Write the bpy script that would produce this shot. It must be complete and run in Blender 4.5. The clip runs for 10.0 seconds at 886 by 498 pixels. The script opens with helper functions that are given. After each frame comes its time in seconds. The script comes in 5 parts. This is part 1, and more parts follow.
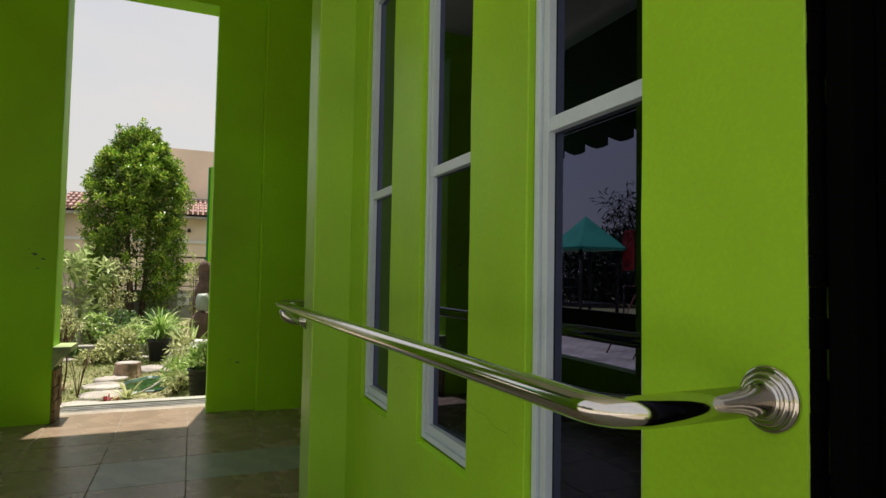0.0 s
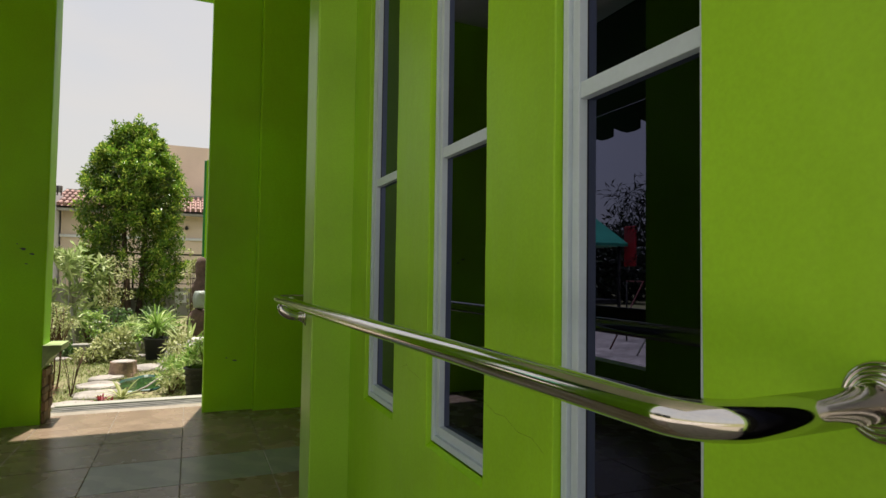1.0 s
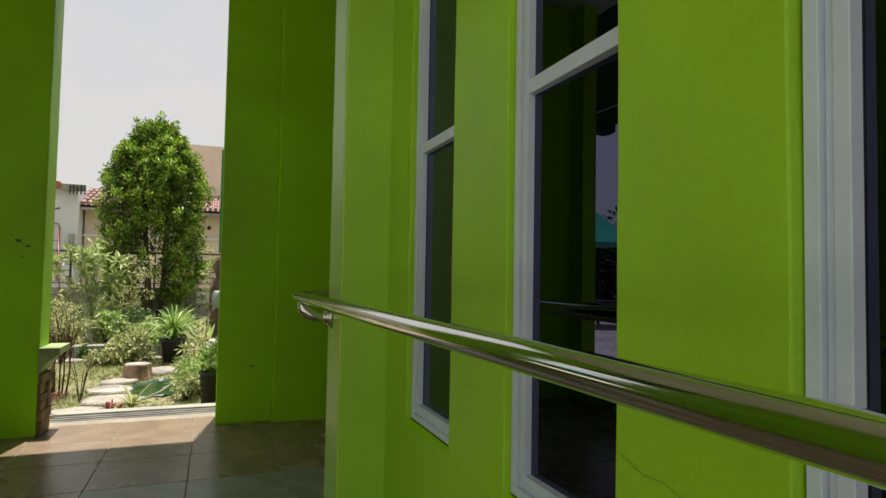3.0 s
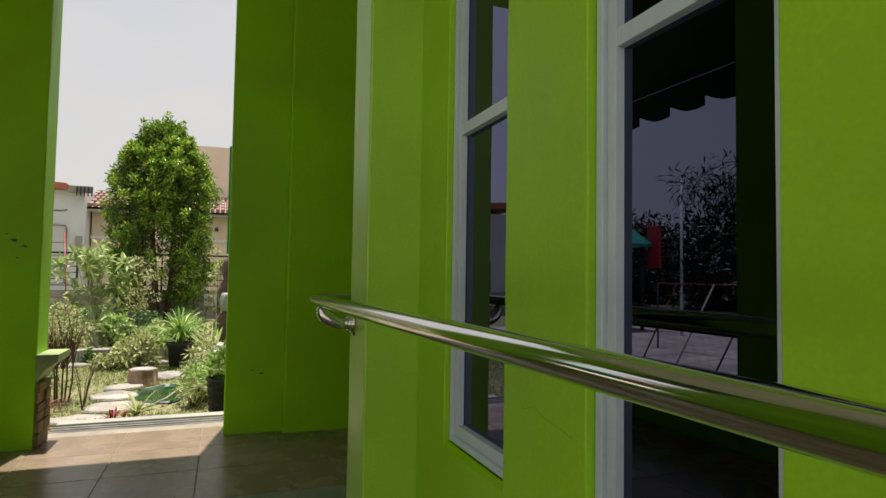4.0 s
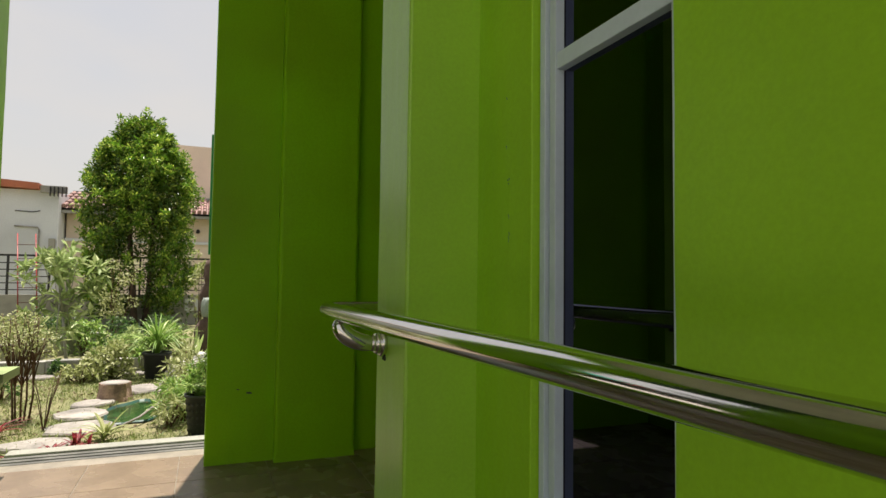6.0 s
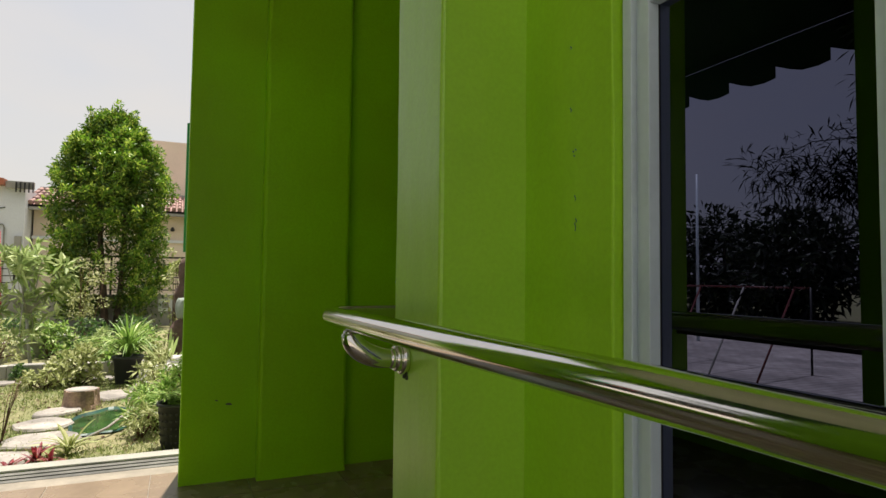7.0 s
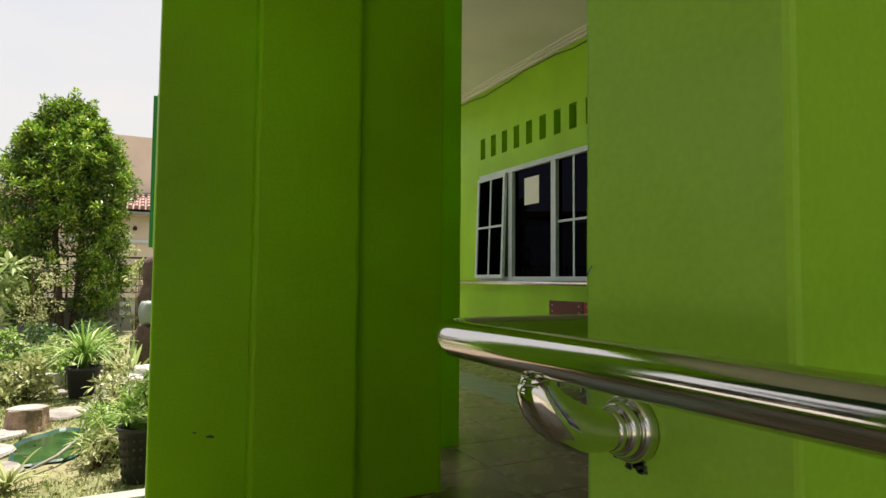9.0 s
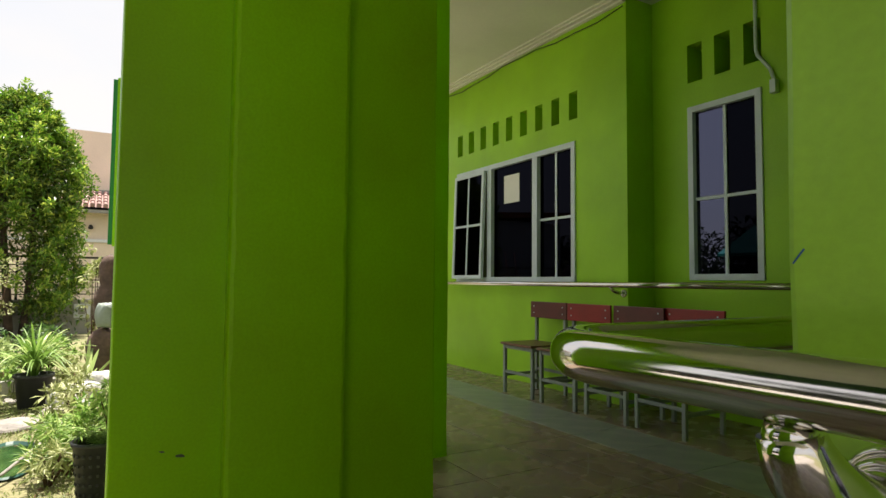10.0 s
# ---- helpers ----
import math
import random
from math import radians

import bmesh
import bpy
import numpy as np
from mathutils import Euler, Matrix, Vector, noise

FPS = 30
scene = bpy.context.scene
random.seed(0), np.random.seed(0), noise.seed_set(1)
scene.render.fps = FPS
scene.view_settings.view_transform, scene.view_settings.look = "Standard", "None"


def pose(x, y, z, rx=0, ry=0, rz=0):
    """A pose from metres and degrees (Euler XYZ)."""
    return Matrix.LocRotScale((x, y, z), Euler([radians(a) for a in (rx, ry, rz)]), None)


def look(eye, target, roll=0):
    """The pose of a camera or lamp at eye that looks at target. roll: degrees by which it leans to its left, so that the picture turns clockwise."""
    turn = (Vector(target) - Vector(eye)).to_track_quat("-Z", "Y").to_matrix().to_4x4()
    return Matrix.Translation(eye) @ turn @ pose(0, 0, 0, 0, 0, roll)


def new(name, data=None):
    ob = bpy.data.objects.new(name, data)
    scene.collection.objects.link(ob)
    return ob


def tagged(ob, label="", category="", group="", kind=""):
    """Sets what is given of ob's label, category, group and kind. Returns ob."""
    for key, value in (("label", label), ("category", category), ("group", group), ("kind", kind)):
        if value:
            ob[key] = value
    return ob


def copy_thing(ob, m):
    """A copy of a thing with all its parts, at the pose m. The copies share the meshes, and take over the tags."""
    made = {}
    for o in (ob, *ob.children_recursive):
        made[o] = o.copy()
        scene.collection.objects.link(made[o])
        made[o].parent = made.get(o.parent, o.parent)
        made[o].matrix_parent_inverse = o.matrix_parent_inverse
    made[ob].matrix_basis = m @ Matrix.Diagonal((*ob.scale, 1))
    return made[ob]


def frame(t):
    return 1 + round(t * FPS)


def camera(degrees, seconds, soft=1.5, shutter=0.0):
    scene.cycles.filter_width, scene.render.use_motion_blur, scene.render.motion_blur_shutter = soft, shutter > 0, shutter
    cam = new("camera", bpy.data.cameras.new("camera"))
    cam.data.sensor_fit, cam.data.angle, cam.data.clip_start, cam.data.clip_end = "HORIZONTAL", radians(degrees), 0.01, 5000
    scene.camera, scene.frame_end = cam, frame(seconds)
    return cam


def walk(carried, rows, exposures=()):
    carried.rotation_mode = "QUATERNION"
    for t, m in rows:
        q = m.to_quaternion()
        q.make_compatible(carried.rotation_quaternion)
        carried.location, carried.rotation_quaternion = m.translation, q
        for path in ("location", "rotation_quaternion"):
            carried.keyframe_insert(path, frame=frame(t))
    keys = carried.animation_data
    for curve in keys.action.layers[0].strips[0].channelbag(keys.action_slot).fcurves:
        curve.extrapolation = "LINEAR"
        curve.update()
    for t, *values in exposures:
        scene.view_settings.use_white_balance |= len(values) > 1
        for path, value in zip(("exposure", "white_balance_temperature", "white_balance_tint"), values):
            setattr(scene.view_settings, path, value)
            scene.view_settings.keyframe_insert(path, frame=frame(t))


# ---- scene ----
cam = camera(73.96, 10.0)
PATH = [
    (0.0, 0.0132, 0.0322, 0.9831, 92.493, -1.020, -23.075),
    (0.5, 0.0150, 0.0907, 0.9749, 92.516, -0.947, -23.142),
    (1.0, 0.0352, 0.1662, 0.9623, 92.251, -0.813, -23.196),
    (1.5, 0.0670, 0.2650, 0.9556, 92.363, -0.848, -23.037),
    (2.0, 0.0856, 0.3674, 0.9483, 92.312, -0.876, -22.469),
    (2.5, 0.1046, 0.4994, 0.9345, 92.324, -0.972, -21.680),
    (4.0, 0.1012, 0.8671, 0.9194, 92.588, -0.894, -20.511),
    (4.5, 0.1088, 0.9912, 0.9235, 92.554, -0.827, -20.130),
    (5.0, 0.1054, 1.1176, 0.9207, 92.586, -0.822, -19.915),
    (5.5, 0.1069, 1.2434, 0.9142, 92.761, -0.754, -20.627),
    (7.0, 0.1094, 1.6258, 0.9119, 92.874, -0.707, -24.097),
    (7.5, 0.0993, 1.7848, 0.9079, 92.706, -0.712, -24.159),
    (8.0, 0.0808, 1.9394, 0.9020, 92.996, -0.674, -25.366),
    (8.5, 0.0868, 2.0741, 0.8988, 92.742, -0.468, -26.664),
    (9.0, 0.0980, 2.2070, 0.8967, 93.005, -0.495, -27.056),
    (9.5, 0.0920, 2.3130, 0.8940, 93.082, -0.589, -27.800),
    (10.0, 0.0883, 2.4242, 0.8890, 93.156, -0.478, -30.366),
]
walk(cam, [(t, pose(x, y, z, rx, ry, rz)) for t, x, y, z, rx, ry, rz in PATH],
     [(0.0, 0.76, 6700, 10), (5.5, 0.72, 6700, 10), (7.5, 0.84, 6700, 10), (9.0, 1.02, 6700, 10), (10.0, 1.22, 6700, 10)])

# ---- light ----
SUN_EL, SUN_AZ = radians(79.0), radians(12.0)   # the sun stands high, beyond the garden
world = bpy.data.worlds.new("sky")
scene.world = world
world.use_nodes = True
wn, wl = world.node_tree.nodes, world.node_tree.links
bg = wn["Background"]
sky = wn.new("ShaderNodeTexSky")
sky.sky_type = "NISHITA"
sky.sun_disc = False
sky.sun_elevation = SUN_EL
sky.sun_rotation = SUN_AZ
sky.air_density, sky.dust_density = 1.2, 3.0
# thin broken cloud over the sky
tc = wn.new("ShaderNodeTexCoord")
mp = wn.new("ShaderNodeMapping")
mp.inputs["Scale"].default_value = (1.0, 1.0, 2.6)
cl = wn.new("ShaderNodeTexNoise")
cl.inputs["Scale"].default_value = 2.6
cl.inputs["Detail"].default_value = 8
rampc = wn.new("ShaderNodeValToRGB")
rampc.color_ramp.elements[0].color = (0.62, 0.62, 0.62, 1)
rampc.color_ramp.elements[0].position, rampc.color_ramp.elements[1].position = 0.25, 0.80
mixc = wn.new("ShaderNodeMix")
mixc.data_type = "RGBA"
mixc.inputs[7].default_value = (4.9, 4.72, 4.6, 1)
wl.new(tc.outputs["Generated"], mp.inputs["Vector"])
wl.new(mp.outputs["Vector"], cl.inputs["Vector"])
wl.new(cl.outputs["Fac"], rampc.inputs["Fac"])
wl.new(rampc.outputs["Color"], mixc.inputs[0])
wl.new(sky.outputs["Color"], mixc.inputs[6])
wl.new(mixc.outputs[2], bg.inputs["Color"])
bg.inputs["Strength"].default_value = 0.092

sun_data = bpy.data.lights.new("sun", "SUN")
sun_data.energy, sun_data.angle, sun_data.color = 5.0, radians(0.6), (1.0, 0.95, 0.86)
sun = new("sun", sun_data)
sun.matrix_world = look((math.sin(SUN_AZ) * math.cos(SUN_EL) * 30, math.cos(SUN_AZ) * math.cos(SUN_EL) * 30, math.sin(SUN_EL) * 30), (0, 0, 0))


# ---- materials ----
def mat(name, color, rough=0.6, wave=0.0, metal=0.0, var=0.12, scale=3.0, grain=60.0, bump=0.1, dist=0.004, tint=None, spec=0.5, coat=0.0, per_piece=0.0):
    """A surface with broad stains, fine grain and relief, in object space."""
    m = bpy.data.materials.new(name)
    m.use_nodes = True
    n, l = m.node_tree.nodes, m.node_tree.links
    b = n["Principled BSDF"]
    co = n.new("ShaderNodeTexCoord")
    big, fine = n.new("ShaderNodeTexNoise"), n.new("ShaderNodeTexNoise")
    big.inputs["Scale"].default_value, big.inputs["Detail"].default_value = scale, 5
    fine.inputs["Scale"].default_value, fine.inputs["Detail"].default_value = grain, 4
    for t in (big, fine):
        l.new(co.outputs["Object"], t.inputs["Vector"])
    tint = tint or tuple(c * (1 - 2 * var) for c in color)
    lite = tuple(min(1, c * (1 + var)) for c in color)
    r = n.new("ShaderNodeValToRGB")
    r.color_ramp.elements[0].position, r.color_ramp.elements[1].position = 0.32, 0.66
    r.color_ramp.elements[0].color, r.color_ramp.elements[1].color = (*tint, 1), (*lite, 1)
    l.new(big.outputs["Fac"], r.inputs["Fac"])
    mx = n.new("ShaderNodeMix")
    mx.data_type, mx.blend_type = "RGBA", "MULTIPLY"
    mx.inputs[0].default_value = min(1, var * 2.5)
    l.new(r.outputs["Color"], mx.inputs[6])
    l.new(fine.outputs["Fac"], mx.inputs[7])
    gain = n.new("ShaderNodeMix")
    gain.data_type, gain.blend_type = "RGBA", "MULTIPLY"
    gain.inputs[0].default_value = 1.0
    k = 1 + 0.5 * min(1, var * 2.5)
    gain.inputs[7].default_value = (k, k, k, 1)
    l.new(mx.outputs[2], gain.inputs[6])
    out = gain.outputs[2]
    if per_piece:
        oi = n.new("ShaderNodeObjectInfo")
        hs = n.new("ShaderNodeHueSaturation")
        mr = n.new("ShaderNodeMapRange")
        mr.inputs[3].default_value, mr.inputs[4].default_value = 1 - per_piece, 1 + per_piece
        l.new(oi.outputs["Random"], mr.inputs[0])
        l.new(mr.outputs[0], hs.inputs["Value"])
        l.new(out, hs.inputs["Color"])
        out = hs.outputs["Color"]
    l.new(out, b.inputs["Base Color"])
    rr = n.new("ShaderNodeMapRange")
    rr.inputs[3].default_value, rr.inputs[4].default_value = max(0.02, rough * 0.8), min(1, rough * 1.2)
    l.new(big.outputs["Fac"], rr.inputs[0])
    l.new(rr.outputs[0], b.inputs["Roughness"])
    b.inputs["Metallic"].default_value = metal
    b.inputs["Specular IOR Level"].default_value = spec
    b.inputs["Coat Weight"].default_value = coat
    if bump:
        bp = n.new("ShaderNodeBump")
        bp.inputs["Strength"].default_value, bp.inputs["Distance"].default_value = bump, dist
        l.new(fine.outputs["Fac"], bp.inputs["Height"])
        l.new(bp.outputs["Normal"], b.inputs["Normal"])
        if wave:
            # uneven trowelled plaster under the paint
            wv = n.new("ShaderNodeTexNoise")
            wv.inputs["Scale"].default_value, wv.inputs["Detail"].default_value = 7.0, 3
            st_ = n.new("ShaderNodeMapping")
            st_.inputs["Scale"].default_value = (1.0, 1.0, 0.35)
            l.new(co.outputs["Object"], st_.inputs["Vector"])
            l.new(st_.outputs["Vector"], wv.inputs["Vector"])
            b2 = n.new("ShaderNodeBump")
            b2.inputs["Strength"].default_value, b2.inputs["Distance"].default_value = wave, 0.02
            l.new(wv.outputs["Fac"], b2.inputs["Height"])
            l.new(b2.outputs["Normal"], bp.inputs["Normal"])
    return m


def leaf_mat(name, color, yellow, trans=0.35, rough=0.45):
    """Foliage: each leaf a little different, some light passing through."""
    m = bpy.data.materials.new(name)
    m.use_nodes = True
    n, l = m.node_tree.nodes, m.node_tree.links
    b = n["Principled BSDF"]
    g = n.new("ShaderNodeNewGeometry")
    r = n.new("ShaderNodeValToRGB")
    r.color_ramp.elements[0].color, r.color_ramp.elements[1].color = (*tuple(c * 0.55 for c in color), 1), (*yellow, 1)
    e = r.color_ramp.elements.new(0.55)
    e.color = (*color, 1)
    l.new(g.outputs["Random Per Island"], r.inputs["Fac"])
    l.new(r.outputs["Color"], b.inputs["Base Color"])
    b.inputs["Roughness"].default_value = rough
    tr = n.new("ShaderNodeBsdfTranslucent")
    l.new(r.outputs["Color"], tr.inputs["Color"])
    ms = n.new("ShaderNodeMixShader")
    ms.inputs[0].default_value = trans
    l.new(b.outputs[0], ms.inputs[1])
    l.new(tr.outputs[0], ms.inputs[2])
    l.new(ms.outputs[0], n["Material Output"].inputs["Surface"])
    return m


def glass_mat(name, tint, ior=1.95, sheen=1.0):
    """Dark tinted pane: mirror sheen over a dim see-through."""
    m = bpy.data.materials.new(name)
    m.use_nodes = True
    n, l = m.node_tree.nodes, m.node_tree.links
    n.remove(n["Principled BSDF"])
    fr = n.new("ShaderNodeFresnel")
    fr.inputs["IOR"].default_value = ior
    tp, gl, ms = n.new("ShaderNodeBsdfTransparent"), n.new("ShaderNodeBsdfGlossy"), n.new("ShaderNodeMixShader")
    tp.inputs["Color"].default_value = (*tint, 1)
    gl.inputs["Color"].default_value = (0.60 * sheen, 0.64 * sheen, 1.0 * sheen, 1)
    gl.inputs["Roughness"].default_value = 0.0
    l.new(fr.outputs[0], ms.inputs[0])
    l.new(tp.outputs[0], ms.inputs[1])
    l.new(gl.outputs[0], ms.inputs[2])
    l.new(ms.outputs[0], n["Material Output"].inputs["Surface"])
    return m


GREEN = (0.324, 0.62, 0.024)
M_WALL = mat("lime_green_wall_paint", GREEN, 0.42, wave=0.30, var=0.08, scale=1.6, grain=140, bump=0.12, dist=0.002, spec=0.3)
M_PIER = mat("pale_lime_pier_paint", (0.34, 0.61, 0.045), 0.33, wave=0.30, var=0.08, scale=1.6, grain=140, bump=0.12, dist=0.002)
M_WALL2 = mat("lime_green_column_paint", (0.272, 0.60, 0.003), 0.45, wave=0.30, var=0.09, tint=(0.26, 0.49, 0.004), scale=1.4, grain=120, bump=0.14, dist=0.002, spec=0.22)
M_CEIL = mat("white_ceiling_board", (0.72, 0.70, 0.66), 0.8, var=0.05, scale=1.2, grain=80, bump=0.05)
M_TILE = mat("tan_floor_tile", (0.233, 0.170, 0.121), 0.27, var=0.10, scale=5, grain=45, bump=0.04, per_piece=0.04)
M_GROUT = mat("floor_grout", (0.27, 0.235, 0.195), 0.85, var=0.15, scale=8, grain=120)
M_ALU = mat("white_coated_aluminium", (0.58, 0.67, 0.73), 0.35, var=0.05, scale=4, grain=90, bump=0.03)
M_GASKET = mat("black_rubber_gasket", (0.02, 0.02, 0.02), 0.6, var=0.1)
M_STEEL = mat("polished_stainless_steel", (0.68, 0.655, 0.62), 0.10, metal=1.0, var=0.05, scale=6, grain=220, bump=0.03, dist=0.0006)
M_GLASS = glass_mat("dark_tinted_glass", (0.006, 0.008, 0.008))
M_GLASS_H = glass_mat("clear_dark_glass", (0.012, 0.015, 0.018), 1.45, 0.14)
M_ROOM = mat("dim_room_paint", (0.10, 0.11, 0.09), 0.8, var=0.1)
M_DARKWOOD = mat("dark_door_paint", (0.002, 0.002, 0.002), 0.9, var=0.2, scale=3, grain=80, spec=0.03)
M_CONC = mat("grey_concrete", (0.34, 0.33, 0.30), 0.85, var=0.16, scale=2.2, grain=70, bump=0.3, dist=0.006)
M_STONE = mat("pale_flagstone", (0.36, 0.325, 0.30), 0.85, var=0.24, scale=4, grain=40, bump=0.4, dist=0.01, per_piece=0.12)
M_CLAD = mat("brown_cladding_stone", (0.22, 0.14, 0.065), 0.75, var=0.25, scale=9, grain=60, bump=0.5, dist=0.01, per_piece=0.35)
M_SOIL = mat("dry_garden_soil_and_turf", (0.20, 0.175, 0.095), 0.95, var=0.3, scale=2.5, grain=30, bump=0.6, dist=0.02, tint=(0.13, 0.16, 0.045))
M_PAVE = mat("grey_paving_block", (0.42, 0.385, 0.36), 0.85, var=0.18, scale=1.5, grain=25, bump=0.3, dist=0.01, per_piece=0.15)
M_BARK = mat("grey_brown_bark", (0.10, 0.068, 0.048), 0.9, var=0.3, scale=8, grain=50, bump=0.6, dist=0.01)
M_POT = mat("black_plastic_pot", (0.02, 0.021, 0.024), 0.55, var=0.2, scale=9, grain=90)
# the crown's sunlit outside and shaded inside are put into two leaf colours
M_LEAF = leaf_mat("sunlit_tree_leaf", (0.15, 0.31, 0.025), (0.55, 0.64, 0.11), 0.36, 0.34)
M_LEAF_C = leaf_mat("shaded_tree_leaf", (0.075, 0.16, 0.015), (0.26, 0.30, 0.05), 0.3, 0.36)
M_LEAF_D = leaf_mat("dark_shrub_leaf", (0.055, 0.13, 0.03), (0.16, 0.26, 0.06))
M_LEAF_G = leaf_mat("grey_green_leaf", (0.35, 0.46, 0.17), (0.64, 0.70, 0.36))
M_LEAF_V = leaf_mat("variegated_leaf", (0.36, 0.40, 0.15), (0.68, 0.68, 0.40))
M_LEAF_S = leaf_mat("strap_leaf", (0.22, 0.38, 0.07), (0.56, 0.64, 0.24))
M_LEAF_R = leaf_mat("crimson_leaf", (0.20, 0.018, 0.03), (0.34, 0.05, 0.06))
# near-black: the silhouette against the sky is put into the leaf colour
M_LEAF_B = leaf_mat("silhouette_leaf", (0.010, 0.020, 0.008), (0.028, 0.045, 0.016), trans=0.10)
M_TWIG = mat("dry_brown_twig", (0.105, 0.052, 0.030), 0.9, var=0.2)
M_GRASS = leaf_mat("grass_blade", (0.20, 0.26, 0.07), (0.42, 0.44, 0.18))
M_BEIGE = mat("beige_plaster", (0.78, 0.65, 0.54), 0.9, var=0.08, scale=0.6, grain=30, bump=0.1)
M_WHITE = mat("white_plaster", (0.68, 0.70, 0.74), 0.9, var=0.08, scale=0.7, grain=30, bump=0.1)
M_ROOFT = mat("red_clay_roof_tile", (0.36, 0.22, 0.20), 0.8, var=0.2, scale=3, grain=30, bump=0.3, per_piece=0.2)
M_ROOFO = mat("orange_metal_roof", (0.45, 0.14, 0.07), 0.6, var=0.12, scale=1, grain=20)
M_IRON = mat("black_painted_iron", (0.015, 0.015, 0.017), 0.5, var=0.15)
M_WATER = mat("green_pond_water", (0.03, 0.075, 0.025), 0.06, var=0.2, scale=5, grain=20, bump=0.05)
M_LINER = mat("teal_pond_liner", (0.012, 0.075, 0.06), 0.5, var=0.2, scale=5)
M_RED = mat("red_painted_board", (0.30, 0.012, 0.012), 0.4, var=0.12, scale=6)
M_MAROON = mat("maroon_painted_board", (0.12, 0.018, 0.016), 0.4, var=0.15, scale=6)
M_SEAT = mat("brown_varnished_plywood", (0.20, 0.10, 0.05), 0.4, var=0.2, scale=5, grain=40)
M_LEG = mat("grey_green_painted_steel_tube", (0.26, 0.30, 0.27), 0.45, var=0.1, scale=8)
M_STATUE = mat("weathered_brown_stone", (0.125, 0.078, 0.062), 0.85, var=0.25, scale=7, grain=40, bump=0.5, dist=0.01)
M_PAPER = mat("white_paper", (0.8, 0.8, 0.76), 0.9, var=0.02)
M_SIGN = mat("green_sign_enamel", (0.02, 0.22, 0.10), 0.4, var=0.06)
M_TEAL = mat("teal_plastic_roof", (0.02, 0.30, 0.22), 0.5, var=0.08)
M_AWN = mat("dark_green_awning_cloth", (0.02, 0.07, 0.025), 0.85, var=0.15)
M_REDP = mat("red_plastic", (0.45, 0.02, 0.03), 0.45, var=0.06)
M_BLUE = mat("blue_marker_ink", (0.02, 0.10, 0.30), 0.5, var=0.1)
M_CRACK = mat("green_paint_crack", (0.13, 0.24, 0.01), 0.7, var=0.1)
# a darker, greyer green than the wall paint
M_CAP = mat("dull_green_cap_paint", (0.27, 0.34, 0.14), 0.6, var=0.15, scale=6, grain=60)
M_GRATE = mat("dull_grey_drain_metal", (0.14, 0.135, 0.125), 0.6, var=0.2, scale=8, grain=70)
M_ROCK = mat("weathered_pale_rock", (0.55, 0.53, 0.52), 0.9, var=0.2, scale=6, grain=50, bump=0.5, dist=0.01)
M_SCUFF = mat("grey_bare_plaster_chip", (0.09, 0.10, 0.07), 0.9, var=0.2)


def band_mat():
    """Grey-green patterned tile: broken diagonal waves under a satin glaze."""
    m = mat("grey_patterned_band_tile", (0.26, 0.27, 0.245), 0.32, var=0.1, scale=6, grain=60, bump=0.03, per_piece=0.05)
    n, l = m.node_tree.nodes, m.node_tree.links
    b = n["Principled BSDF"]
    src = b.inputs["Base Color"].links[0].from_socket
    co = n.new("ShaderNodeTexCoord")
    w = n.new("ShaderNodeTexWave")
    w.wave_type, w.bands_direction, w.wave_profile = "BANDS", "DIAGONAL", "TRI"
    w.inputs["Scale"].default_value, w.inputs["Distortion"].default_value, w.inputs["Detail"].default_value = 2.6, 6.0, 3
    w.inputs["Detail Scale"].default_value = 1.6
    l.new(co.outputs["Object"], w.inputs["Vector"])
    r = n.new("ShaderNodeValToRGB")
    r.color_ramp.elements[0].position, r.color_ramp.elements[1].position = 0.45, 0.6
    r.color_ramp.elements[0].color, r.color_ramp.elements[1].color = (0.82, 0.86, 0.85, 1), (1.06, 1.06, 1.04, 1)
    l.new(w.outputs["Fac"], r.inputs["Fac"])
    mx = n.new("ShaderNodeMix")
    mx.data_type, mx.blend_type = "RGBA", "MULTIPLY"
    mx.inputs[0].default_value = 1
    l.new(src, mx.inputs[6])
    l.new(r.outputs["Color"], mx.inputs[7])
    l.new(mx.outputs[2], b.inputs["Base Color"])
    return m


def paving(m):
    """Dark joints between the paving blocks."""
    n, l = m.node_tree.nodes, m.node_tree.links
    b = n["Principled BSDF"]
    src = b.inputs["Base Color"].links[0].from_socket
    co = n.new("ShaderNodeTexCoord")
    br = n.new("ShaderNodeTexBrick")
    br.inputs["Scale"].default_value = 1.0
    br.inputs["Brick Width"].default_value, br.inputs["Row Height"].default_value, br.inputs["Mortar Size"].default_value = 0.21, 0.105, 0.007
    br.inputs["Color1"].default_value, br.inputs["Color2"].default_value, br.inputs["Mortar"].default_value = (1, 1, 1, 1), (0.78, 0.76, 0.76, 1), (0.35, 0.33, 0.3, 1)
    l.new(co.outputs["Object"], br.inputs["Vector"])
    mx = n.new("ShaderNodeMix")
    mx.data_type, mx.blend_type = "RGBA", "MULTIPLY"
    mx.inputs[0].default_value = 1
    l.new(src, mx.inputs[6])
    l.new(br.outputs["Color"], mx.inputs[7])
    l.new(mx.outputs[2], b.inputs["Base Color"])


paving(M_PAVE)
M_BAND = band_mat()


